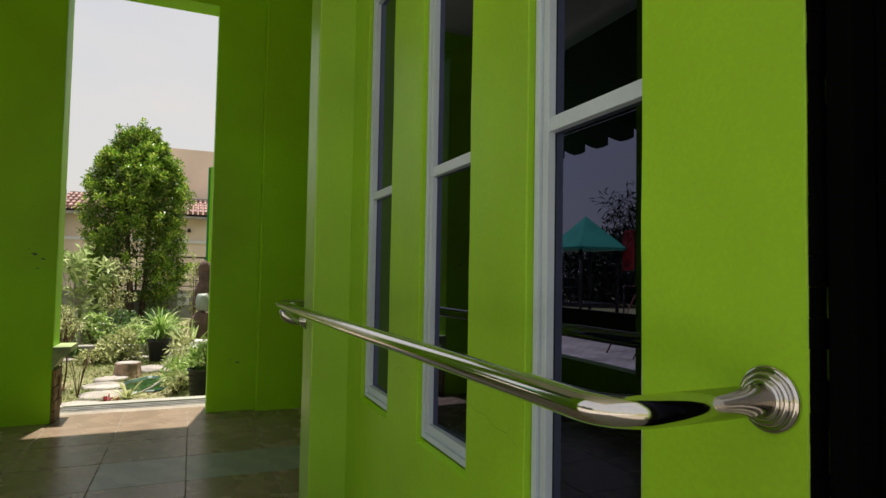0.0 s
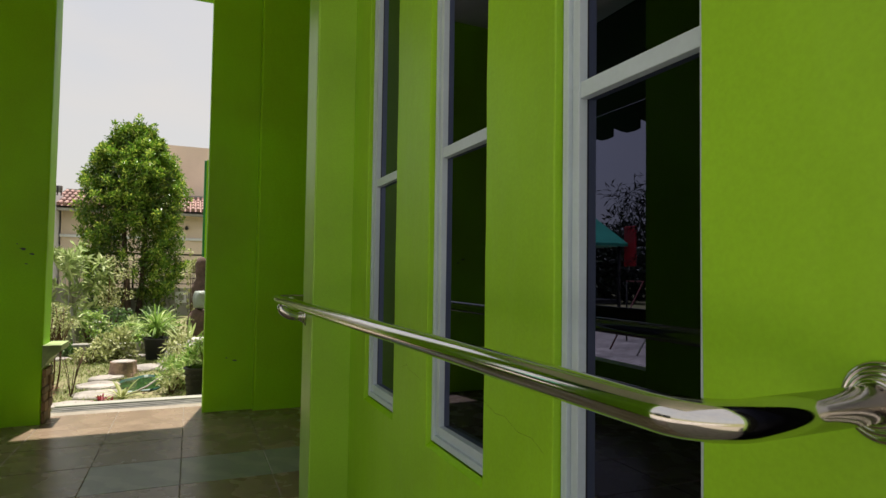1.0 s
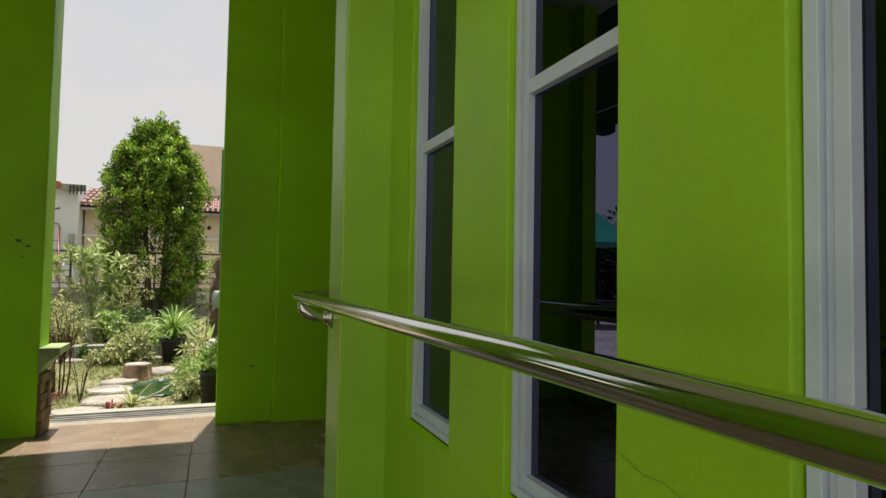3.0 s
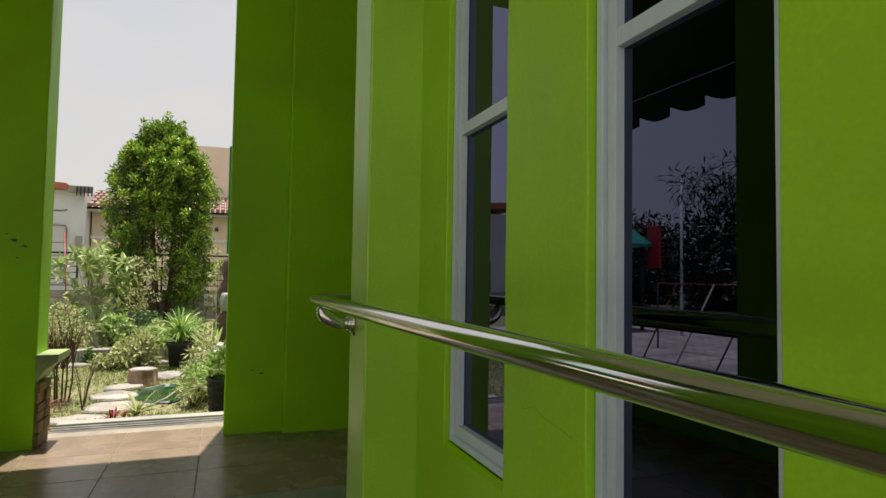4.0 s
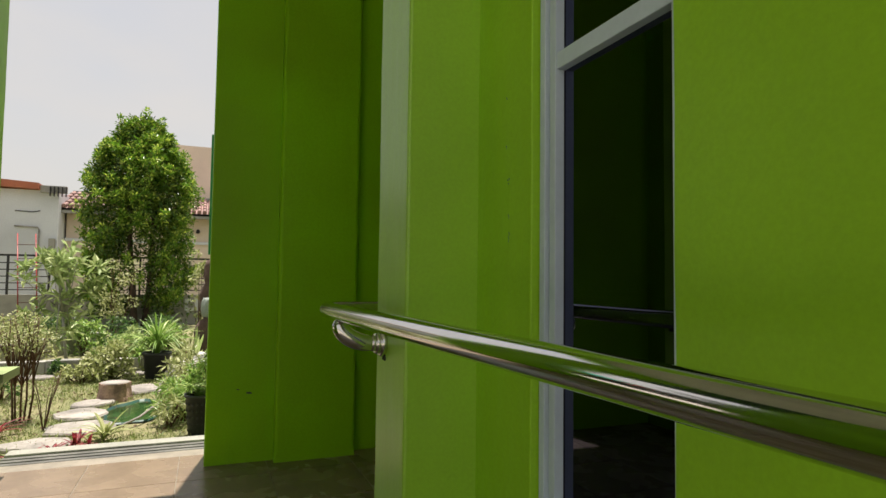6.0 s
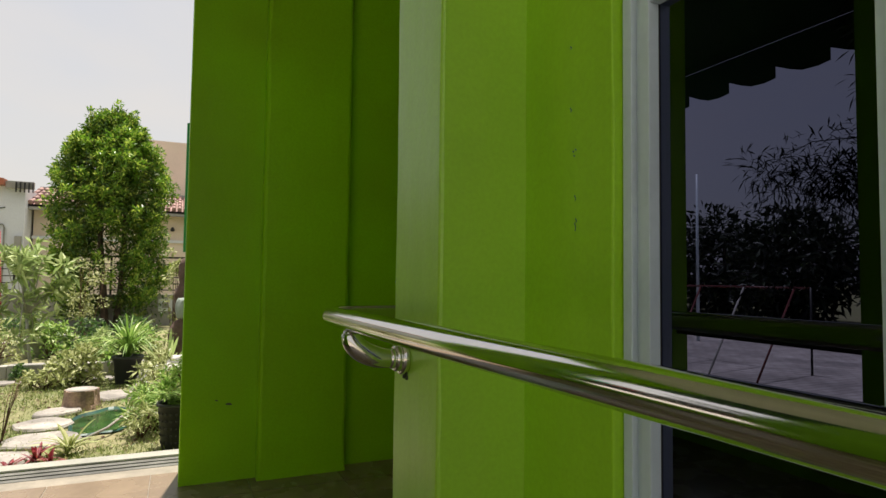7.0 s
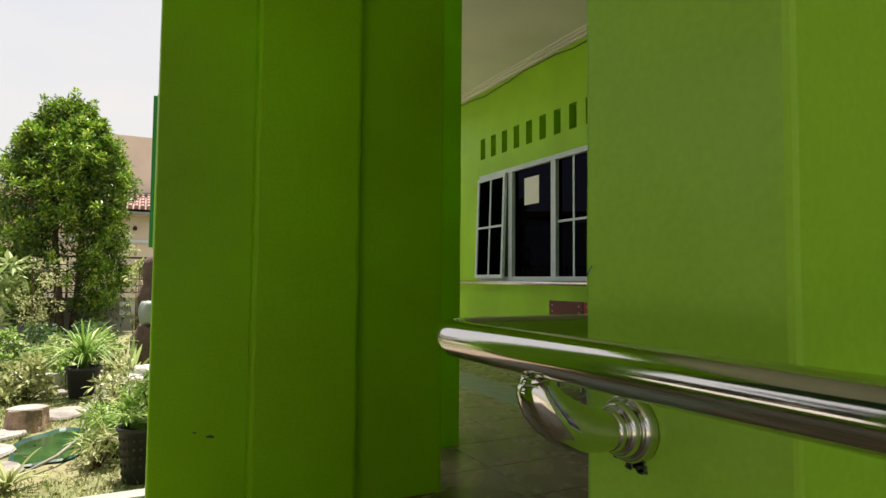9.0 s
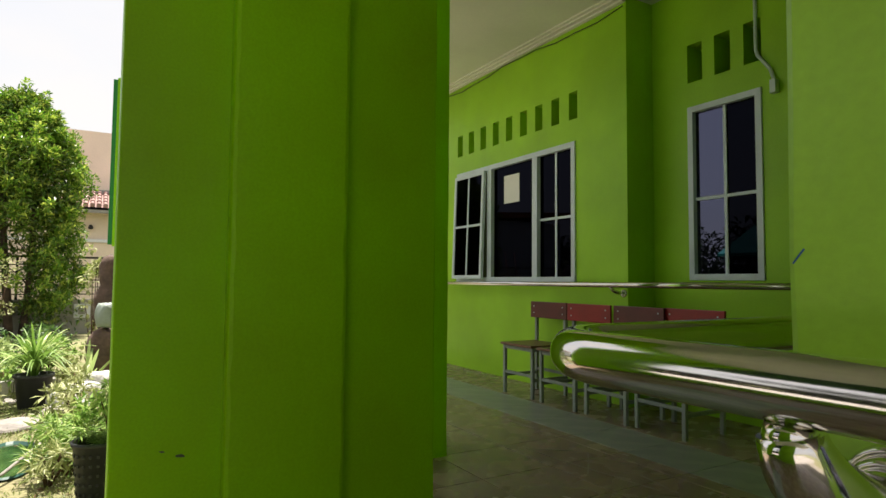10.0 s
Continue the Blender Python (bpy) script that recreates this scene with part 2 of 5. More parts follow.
# ---- mesh helpers ----
def box(bm, x0, x1, y0, y1, z0, z1, bevel=0.0):
    r = bmesh.ops.create_cube(bm, size=1.0)
    m = Matrix.Translation(((x0 + x1) / 2, (y0 + y1) / 2, (z0 + z1) / 2)) @ Matrix.Diagonal((abs(x1 - x0), abs(y1 - y0), abs(z1 - z0), 1))
    bmesh.ops.transform(bm, matrix=m, verts=r["verts"])
    if bevel:
        edges = list({e for v in r["verts"] for e in v.link_edges})
        bmesh.ops.bevel(bm, geom=edges, offset=bevel, segments=2, profile=0.6, affect="EDGES")
    return bm


def plaster(bm, x0, x1, y0, y1, z0, z1, amp=0.0016, rnd=0.005, lo=None, hi=None, n=70):
    """A hand-plastered upright block: rounded, slightly wandering corners; straight outside lo..hi."""
    lo, hi = (z0 if lo is None else lo), (z1 if hi is None else hi)
    rings = []
    for k in range(n + 1):
        z = z0 + (z1 - z0) * k / n
        fade = max(0.0, min(1.0, (z - lo) / 0.03, (hi - z) / 0.03))
        ring = []
        for cx, cy, sx, sy in ((x0, y0, 1, 1), (x1, y0, -1, 1), (x1, y1, -1, -1), (x0, y1, 1, -1)):
            jx = amp * fade * noise.noise(Vector((cx * 7, cy * 7, z * 5.5)))
            jy = 2 * amp * fade * noise.noise(Vector((cx * 7 + 9, cy * 7, z * 4.5)))
            r = max(0.0004, rnd * fade) * (1 + 0.5 * fade * noise.noise(Vector((cx, cy * 5, z * 12))))
            a, m, b = (cx + jx * 0.3, cy + sy * r + jy), (cx + sx * r * 0.3, cy + sy * r * 0.3 + jy), (cx + sx * r, cy + jy)
            ring += [a, m, b] if sx * sy > 0 else [b, m, a]
        rings.append([bm.verts.new((x, y, z)) for x, y in ring])
    c = len(rings[0])
    for a, b in zip(rings, rings[1:]):
        for i in range(c):
            j = (i + 1) % c
            f = bm.faces.new((a[i], a[j], b[j], b[i]))
    bm.faces.new(rings[0][::-1])
    bm.faces.new(rings[-1])
    return bm


def boxm(*a, bevel=0.0):
    return box(bmesh.new(), *a, bevel=bevel)


def tube(bm, pts, rad, seg=16, caps=True):
    """A round pipe along points; rad is one radius or one for each point."""
    pts = [Vector(p) for p in pts]
    rads = rad if isinstance(rad, (list, tuple)) else [rad] * len(pts)
    rings, up = [], None
    for i, p in enumerate(pts):
        d = (pts[min(i + 1, len(pts) - 1)] - pts[max(i - 1, 0)]).normalized()
        if up is None:
            up = d.orthogonal().normalized()
        up = (up - d * up.dot(d)).normalized()
        side = d.cross(up)
        rings.append([bm.verts.new(p + rads[i] * (math.cos(a) * up + math.sin(a) * side)) for a in [2 * math.pi * k / seg for k in range(seg)]])
    for a, b in zip(rings, rings[1:]):
        for k in range(seg):
            f = bm.faces.new((a[k], a[(k + 1) % seg], b[(k + 1) % seg], b[k]))
            f.smooth = True
    if caps:
        bm.faces.new(list(reversed(rings[0])))
        bm.faces.new(rings[-1])
    return bm


def arc_corner(a, c, b, r, n=10):
    """Points from a to b by a rounded corner at c."""
    a, b, c = Vector(a), Vector(b), Vector(c)
    u, v = (a - c).normalized(), (b - c).normalized()
    half = math.acos(max(-1, min(1, u.dot(v)))) / 2
    t = r / math.tan(half)
    ctr = c + (u + v).normalized() * (r / math.sin(half))
    p0, p1 = c + u * t - ctr, c + v * t - ctr
    out = []
    ang = math.acos(max(-1, min(1, p0.normalized().dot(p1.normalized()))))
    for k in range(n + 1):
        s = k / n
        out.append(ctr + (math.sin((1 - s) * ang) * p0 + math.sin(s * ang) * p1) / math.sin(ang))
    return out


def lathe(bm, profile, seg=28, m=None):
    """Turns (radius, height) pairs round z, then places by m."""
    m = m or Matrix()
    rings = [[bm.verts.new(m @ Vector((r * math.cos(2 * math.pi * k / seg), r * math.sin(2 * math.pi * k / seg), h))) for k in range(seg)] for r, h in profile]
    for a, b in zip(rings, rings[1:]):
        for k in range(seg):
            f = bm.faces.new((a[k], a[(k + 1) % seg], b[(k + 1) % seg], b[k]))
            f.smooth = True
    bm.faces.new(list(reversed(rings[0])))
    bm.faces.new(rings[-1])
    return bm


def mesh_of(name, bm, material):
    bmesh.ops.recalc_face_normals(bm, faces=bm.faces)
    me = bpy.data.meshes.new(name)
    bm.to_mesh(me)
    bm.free()
    me.materials.append(material)
    return me


def thing(name, bm, material, label, category, group="", kind=""):
    return tagged(new(name, mesh_of(name, bm, material)), label, category, group, kind)


def base(name, at, label, category, group="", kind=""):
    ob = new(name)
    ob.empty_display_size = 0.1
    ob.matrix_world = Matrix.Translation(at)
    return tagged(ob, label, category, group, kind)


def part(name, bm, material, parent, label=""):
    ob = new(name, mesh_of(name, bm, material))
    ob.parent = parent
    bpy.context.view_layer.update()
    ob.matrix_parent_inverse = parent.matrix_world.inverted()
    return tagged(ob, label)


def structure(name, bm, material, label, category="wall"):
    return thing(name, bm, material, label, category, kind="structure")


def sharp(bm, verts, faces):
    vs = [bm.verts.new(v) for v in verts]
    for f in faces:
        bm.faces.new([vs[i] for i in f])
    return bm


# ---- the building ----
CEIL = 3.02
XW, XP = 0.617, 0.466                # window wall and pier faces
WIN = [(0.711, 1.034), (1.296, 1.627), (1.902, 2.228)]
SILL, HEAD = 0.504, 2.07

# window wall: solid strips, breast and lintel
bm = bmesh.new()
ys = [0.456] + [v for w in WIN for v in w] + [2.460]
for a, b in zip(ys[0::2], ys[1::2]):
    plaster(bm, XW, 0.80, a, b, 0, CEIL, lo=SILL, hi=HEAD, rnd=0.003)
for a, b in WIN:
    box(bm, XW, 0.80, a, b, 0, SILL)
    box(bm, XW, 0.80, a, b, HEAD, CEIL)
wall_east = structure("wall_east", bm, M_WALL, "lime green painted wall with three tall narrow windows")
bm = plaster(bmesh.new(), XP, 0.80, 2.436, 2.638, 0, CEIL, rnd=0.006)
pier = structure("wall_pier", bm, M_PIER, "pale lime green pier at the end of the wall")
wall_side = structure("wall_side", boxm(0.80, 3.69, 2.48, 2.628, 0, CEIL), M_WALL, "lime green side wall of the room")

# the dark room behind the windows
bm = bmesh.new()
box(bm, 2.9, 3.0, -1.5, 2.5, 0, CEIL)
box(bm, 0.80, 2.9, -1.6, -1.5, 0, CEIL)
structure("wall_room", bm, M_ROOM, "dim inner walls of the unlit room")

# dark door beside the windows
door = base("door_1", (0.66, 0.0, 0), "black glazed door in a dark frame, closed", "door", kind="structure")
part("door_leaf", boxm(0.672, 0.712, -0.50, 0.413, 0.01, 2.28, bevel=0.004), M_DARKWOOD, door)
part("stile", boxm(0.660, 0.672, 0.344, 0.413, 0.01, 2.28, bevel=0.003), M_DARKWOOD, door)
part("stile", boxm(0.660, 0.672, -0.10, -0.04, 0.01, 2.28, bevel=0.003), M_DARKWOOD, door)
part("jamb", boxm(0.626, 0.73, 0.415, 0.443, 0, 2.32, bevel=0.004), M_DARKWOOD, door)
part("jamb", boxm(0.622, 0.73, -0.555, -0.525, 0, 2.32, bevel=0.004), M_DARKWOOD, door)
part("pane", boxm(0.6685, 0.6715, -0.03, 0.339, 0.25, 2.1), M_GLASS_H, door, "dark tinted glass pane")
bm = bmesh.new()
box(bm, 0.66, 0.80, -0.56, 0.456, 2.32, CEIL)
box(bm, 0.66, 0.80, -1.6, -0.56, 0, CEIL)
structure("wall_over_door", bm, M_WALL, "lime green wall over and beside the dark door")
# ragged filler between wall and jamb
bm = bmesh.new()
for k in range(70):
    z = 0.02 + k * 0.033
    w = 0.002 + 0.006 * random.random()
    box(bm, 0.6165 - 0.0015 * random.random(), 0.64, 0.4555 - w, 0.4555, z, z + 0.0325)
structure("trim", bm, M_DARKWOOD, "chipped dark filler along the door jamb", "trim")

# ceiling with cornice
bm = bmesh.new()
box(bm, -1.75, 3.95, -0.2, 4.66, CEIL, CEIL + 0.1)
box(bm, 0.62, 3.95, -1.6, -0.2, CEIL, CEIL + 0.1)
box(bm, 1.22, 3.95, 4.66, 9.2, CEIL, CEIL + 0.1)
structure("ceiling", bm, M_CEIL, "flat white boarded ceiling", "ceiling")
bm = bmesh.new()
for d, h0 in ((0.10, 0.014), (0.07, 0.028), (0.035, 0.044)):
    box(bm, 3.40 - d, 3.40, 5.43, 10.5, CEIL - h0, CEIL - h0 + 0.0138 if h0 < 0.04 else CEIL - 0.0285)
structure("cornice", bm, M_CEIL, "white stepped plaster cornice under the ceiling", "cornice")

# columns and walls round the garden opening
structure("wall_north_a", plaster(bmesh.new(), 0.131, 0.475, 4.45, 4.65, 0, CEIL, amp=0.002, rnd=0.007), M_WALL2, "lime green wall pier beside the garden opening")
structure("column_b", plaster(bmesh.new(), 0.450, 0.852, 4.396, 4.70, 0, CEIL, amp=0.002, rnd=0.016), M_WALL2, "square lime green column standing slightly proud", "column")
structure("wall_north_c", plaster(bmesh.new(), 0.84, 1.257, 4.481, 4.65, 0, CEIL, amp=0.002, rnd=0.006), M_WALL2, "lime green wall between the columns")
structure("column_e", plaster(bmesh.new(), 1.30, 1.655, 5.045, 5.36, 0, CEIL, amp=0.002, rnd=0.007), M_WALL2, "lime green column at the hall's garden side", "column")
structure("header_beam", boxm(-0.80, 0.131, 4.452, 4.648, 2.868, CEIL), M_WALL2, "lime green beam over the garden opening", "beam")
structure("wall_post", plaster(bmesh.new(), -1.62, -0.782, 4.45, 4.65, 0, CEIL, amp=0.002, rnd=0.006), M_WALL2, "shaded lime green wall beside the garden opening")

# stone-clad foot of the jamb with a projecting ledge
stub = base("jamb_ledge", (-0.75, 4.55, 0), "stone-clad wall foot with a projecting green ledge", "ledge", kind="structure")
bm = bmesh.new()
sec = [(-0.781, 0.335), (-0.738, 0.405), (-0.682, 0.445), (-0.682, 0.480), (-0.781, 0.480)]
f = [bm.verts.new((x, 4.435, z)) for x, z in sec]
g = [bm.verts.new((x, 4.685, z)) for x, z in sec]
bm.faces.new(f)
bm.faces.new(g[::-1])
for i in range(5):
    j = (i + 1) % 5
    bm.faces.new((f[i], g[i], g[j], f[j]))
part("ledge", bm, M_CAP, stub, "dull green ledge")
z = 0.0
while z < 0.33:
    h = random.choice((0.045, 0.06, 0.075))
    if z + h > 0.30:
        h = 0.335 - z
    y = 4.447
    while y < 4.64:
        y1 = y + random.uniform(0.06, 0.15)
        if y1 > 4.60:
            y1 = 4.653
        d = random.uniform(0.004, 0.018)
        part("stone", boxm(-0.7795, -0.772 + d, y + 0.002, y1 - 0.002, z + 0.002, z + h - 0.002, bevel=0.004), M_CLAD, stub)
        y = y1
    z += h

# west side: wall, opening with a bar, awning
structure("wall_west", boxm(-1.62, -1.5, 1.65, 3.22, 0, CEIL), M_WALL, "lime green wall on the open yard side")
structure("wall_west_b", boxm(-1.62, -1.5, 4.29, 4.448, 0, CEIL), M_WALL, "lime green wall strip beside the yard opening")
structure("wall_west_c", boxm(-1.62, -1.5, 3.222, 4.288, 0, 0.33), M_WALL, "low lime green parapet under the yard opening")
structure("guard_rail", boxm(-1.59, -1.53, 3.222, 4.288, 0.60, 0.73, bevel=0.005), M_IRON, "dark painted guard beam across the yard opening", "rail")
awn = base("awning", (-2.0, 4.0, 2.6), "dark green cloth awning with scalloped fringe", "awning")
bm = bmesh.new()
sharp(bm, [(-1.63, 2.4, 2.95), (-1.63, 6.4, 2.95), (-2.35, 6.4, 2.52), (-2.35, 2.4, 2.52), (-1.63, 2.4, 2.935), (-1.63, 6.4, 2.935), (-2.35, 6.4, 2.505), (-2.35, 2.4, 2.505)],
      [(0, 1, 2, 3), (7, 6, 5, 4), (0, 4, 5, 1), (1, 5, 6, 2), (2, 6, 7, 3), (3, 7, 4, 0)])
part("canopy", bm, M_AWN, awn)
bm = bmesh.new()
n = 11
for k in range(n):
    y0, y1 = 2.42 + k * 0.36, 2.42 + (k + 1) * 0.36
    prof = [(y0, 2.50), (y1, 2.50), (y1, 2.335), (y1 - 0.10, 2.285), ((y0 + y1) / 2, 2.255), (y0 + 0.08, 2.248), (y0, 2.258)]
    f = [bm.verts.new((-2.35, a, b)) for a, b in prof]
    g = [bm.verts.new((-2.344, a, b)) for a, b in prof]
    bm.faces.new(f)
    bm.faces.new(list(reversed(g)))
    for i in range(len(prof)):
        j = (i + 1) % len(prof)
        bm.faces.new((f[i], f[j], g[j], g[i]))
part("valance", bm, M_AWN, awn)
for y in (2.45, 6.3):
    part("bracket_arm", tube(bmesh.new(), [(-1.63, y, 2.45), (-2.34, y, 2.5)], 0.012, 8), M_IRON, awn)

# far hall wall: proud part with a triple window, set-back part with a single one
BW, FW = (5.96, 7.776, 0.888, 2.04), (4.573, 5.117, 0.910, 2.140)
VB = [5.942 + 0.2175 * k for k in range(9)]
VF = [4.573, 4.785, 4.998]


def wall_with_holes(x0, x1, y0, y1, holes):
    """A wall along y, cut into cells so that the holes go right through."""
    yc = sorted({y0, y1, *[v for h in holes for v in h[:2]]})
    zc = sorted({0.0, CEIL, *[v for h in holes for v in h[2:]]})
    bm = bmesh.new()
    for a, b in zip(yc, yc[1:]):
        run = None
        for c, d in zip(zc, zc[1:]):
            my, mz = (a + b) / 2, (c + d) / 2
            if any(h[0] < my < h[1] and h[2] < mz < h[3] for h in holes):
                run = None
                continue
            box(bm, x0, x1, a, b, c, d)
    bmesh.ops.remove_doubles(bm, verts=bm.verts, dist=1e-5)
    return bm


bmw = wall_with_holes(3.40, 3.60, 5.426, 10.5, [BW] + [(y, y + 0.10, 2.225, 2.452) for y in VB])
structure("wall_hall_a", bmw, M_WALL, "sunny lime green hall wall with a row of vent holes")
bmw = wall_with_holes(3.68, 3.88, 2.628, 5.424, [FW] + [(y, y + 0.119, 2.315, 2.59) for y in VF])
structure("wall_hall_b", bmw, M_WALL, "lime green set-back hall wall with vent holes")
structure("wall_hall_return", boxm(3.602, 3.88, 5.426, 5.55, 0, CEIL), M_WALL, "short lime green return between the hall walls")
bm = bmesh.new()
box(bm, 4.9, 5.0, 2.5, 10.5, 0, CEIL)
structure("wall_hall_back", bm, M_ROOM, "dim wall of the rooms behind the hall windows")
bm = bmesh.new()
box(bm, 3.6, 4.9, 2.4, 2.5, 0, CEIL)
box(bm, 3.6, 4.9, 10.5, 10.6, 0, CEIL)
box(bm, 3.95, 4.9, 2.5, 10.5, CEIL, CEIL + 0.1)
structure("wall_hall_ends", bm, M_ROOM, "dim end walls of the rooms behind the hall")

# ---- windows ----


def side_window(y0, y1, k):
    """A tall narrow fixed window with one transom in the east wall."""
    w = base("window_%d" % k, (0.66, (y0 + y1) / 2, SILL), "tall narrow window, white aluminium frame, dark tinted glass", "window", kind="structure")
    z0, z1 = SILL + 0.012, HEAD - 0.004
    for name, x0, x1, o, t in (("window_frame", 0.632, 0.695, 0.003, 0.016), ("groove", 0.641, 0.690, 0.019, 0.012), ("sash", 0.634, 0.672, 0.031, 0.017)):
        a, b, c, d = y0 + o - 0.030, y1 - o, z0 + o, z1 - o
        bm = bmesh.new()
        box(bm, x0, x1, a, a + t, c, d, bevel=0.0015)
        box(bm, x0, x1, b - t, b, c, d, bevel=0.0015)
        box(bm, x0 + 0.0005, x1, a + t, b - t, c, c + t, bevel=0.0015)
        box(bm, x0 + 0.0005, x1, a + t, b - t, d - t, d, bevel=0.0015)
        part(name, bm, M_ALU, w)
    part("transom", boxm(0.636, 0.668, y0 + 0.018, y1 - 0.048, 1.261, 1.289, bevel=0.002), M_ALU, w)
    for a, b in ((z0 + 0.045, 1.261), (1.289, z1 - 0.045)):
        bm = boxm(0.652, 0.657, y0 + 0.017, y1 - 0.047, a, b)
        if y0 > 1.2 and y0 < 1.5:
            # this sash sits a little askew
            bmesh.ops.rotate(bm, cent=(0.6545, (y0 + y1) / 2, 1.0), matrix=Matrix.Rotation(radians(1.25), 3, "Z"), verts=bm.verts)
        part("pane", bm, M_GLASS, w).visible_shadow = False
    part("gasket", boxm(0.6505, 0.652, y1 - 0.0485, y1 - 0.0465, z0 + 0.045, z1 - 0.045), M_GASKET, w)
    part("window_sill", sharp(bmesh.new(), [(XW + 0.001, y0 + 0.001, SILL + 0.001), (XW + 0.001, y1 - 0.001, SILL + 0.001), (0.632, y1 - 0.001, SILL + 0.011), (0.632, y0 + 0.001, SILL + 0.011),
                                           (XW + 0.001, y0 + 0.001, SILL - 0.01), (XW + 0.001, y1 - 0.001, SILL - 0.01), (0.632, y1 - 0.001, SILL - 0.01), (0.632, y0 + 0.001, SILL - 0.01)],
                              [(0, 1, 2, 3), (7, 6, 5, 4), (0, 4, 5, 1), (1, 5, 6, 2), (2, 6, 7, 3), (3, 7, 4, 0)]), M_WALL2, w, "sloping green mortar sill")


for i, (a, b) in enumerate(WIN):
    side_window(a, b, i + 1)


def frame_rect(x0, x1, a, b, c, d, t):
    bm = bmesh.new()
    box(bm, x0, x1, a, a + t, c, d, bevel=0.002)
    box(bm, x0, x1, b - t, b, c, d, bevel=0.002)
    box(bm, x0 + 0.0006, x1 - 0.0006, a + t, b - t, c, c + t, bevel=0.002)
    box(bm, x0 + 0.0006, x1 - 0.0006, a + t, b - t, d - t, d, bevel=0.002)
    return bm


def cross(w, x0, x1, a, b, c, d, mid=0.5, turn=lambda bm: bm):
    zc = c + (d - c) * mid
    yc = (a + b) / 2
    part("muntin", turn(boxm(x0, x1, yc - 0.011, yc + 0.011, c, d, bevel=0.002)), M_ALU, w)
    part("muntin", turn(boxm(x0 + 0.001, x1 - 0.001, a, yc - 0.011, zc - 0.011, zc + 0.011, bevel=0.002)), M_ALU, w)
    part("muntin", turn(boxm(x0 + 0.001, x1 - 0.001, yc + 0.011, b, zc - 0.011, zc + 0.011, bevel=0.002)), M_ALU, w)


w4 = base("window_4", (3.42, 6.88, 0.905), "three-part white aluminium window, one casement ajar, notice on glass", "window", kind="structure")
y0, y1, z0, z1 = BW
part("window_frame", frame_rect(3.385, 3.46, y0 + 0.002, y1 - 0.002, z0 + 0.002, z1 - 0.002, 0.045), M_ALU, w4)
for y in (6.47, 7.17):
    part("mullion", boxm(3.386, 3.458, y - 0.035, y + 0.035, z0 + 0.047, z1 - 0.047, bevel=0.003), M_ALU, w4)
part("pane", boxm(3.425, 3.430, 6.505, 7.135, z0 + 0.047, z1 - 0.047), M_GLASS_H, w4)
part("pane", boxm(3.425, 3.430, y0 + 0.047, 6.435, z0 + 0.047, z1 - 0.047), M_GLASS_H, w4)
cross(w4, 3.415, 3.424, y0 + 0.047, 6.435, z0 + 0.047, z1 - 0.047, 0.47)
part("notice", boxm(3.419, 3.4245, 6.73, 6.965, 1.635, 1.90), M_PAPER, w4, "blank white paper notice")
# the ajar casement, hinged at its top
AJAR = Matrix.Translation((3.38, 0, z1)) @ Matrix.Rotation(radians(1.8), 4, "Y") @ Matrix.Translation((-3.38, 0, -z1))


def swung(bm):
    bmesh.ops.transform(bm, matrix=AJAR, verts=bm.verts)
    return bm


cs = part("casement", swung(frame_rect(3.352, 3.382, 7.21, 7.755, z0 + 0.03, z1 - 0.05, 0.035)), M_ALU, w4, "casement standing ajar")
part("pane", swung(boxm(3.364, 3.369, 7.244, 7.721, z0 + 0.064, z1 - 0.084)), M_GLASS_H, cs)
cross(cs, 3.353, 3.362, 7.245, 7.72, z0 + 0.065, z1 - 0.085, 0.5, swung)

w5 = base("window_5", (3.70, 4.84, 0.94), "tall white aluminium window with four dark panes", "window", kind="structure")
y0, y1, z0, z1 = FW
part("window_frame", frame_rect(3.668, 3.74, y0 + 0.002, y1 - 0.002, z0 + 0.002, z1 - 0.002, 0.042), M_ALU, w5)
part("pane", boxm(3.705, 3.710, y0 + 0.044, (y0 + y1) / 2, z0 + 0.044, z1 - 0.044), M_GLASS_H, w5)
part("pane", boxm(3.705, 3.710, (y0 + y1) / 2, y1 - 0.044, z0 + 0.044, z1 - 0.044), M_GLASS, w5)
cross(w5, 3.692, 3.704, y0 + 0.044, y1 - 0.044, z0 + 0.044, z1 - 0.044, 0.46)

# ---- floor and ground ----
T0X, T0Y, TS = 0.018, 3.068, 0.399
floor = structure("floor", boxm(-1.75, 4.9, -3.0, 4.78, -0.25, -0.0035), M_GROUT, "tan tiled porch floor with a grey patterned band", "floor")
floor_b = structure("floor_hall", boxm(0.75, 4.9, 4.782, 10.6, -0.25, -0.0035), M_GROUT, "tan tiled hall floor", "floor")
structure("ground", boxm(-400, 400, -400, 400, -0.6, -0.19), M_SOIL, "dry garden soil with thin turf", "ground")
bm = box(boxm(-9.5, -1.76, -12, 5.2, -0.209, -0.17), -9.5, -3.8, 5.2, 12.5, -0.209, -0.17)
structure("pavement", bm, M_PAVE, "grey block paved yard", "pavement")

drain = base("threshold", (-0.35, 4.9, 0), "concrete threshold with a slotted drain", "threshold", kind="structure")
part("edge", boxm(-0.797, 0.30, 4.955, 5.05, -0.25, 0.004, bevel=0.008), M_CONC, drain)
part("channel", boxm(-0.797, 0.30, 4.782, 4.955, -0.25, -0.05), M_GASKET, drain)
for y in (4.785, 4.84, 4.895):
    part("slat", boxm(-0.797, 0.30, y, y + 0.036, -0.03, -0.002, bevel=0.003), M_GRATE, drain)


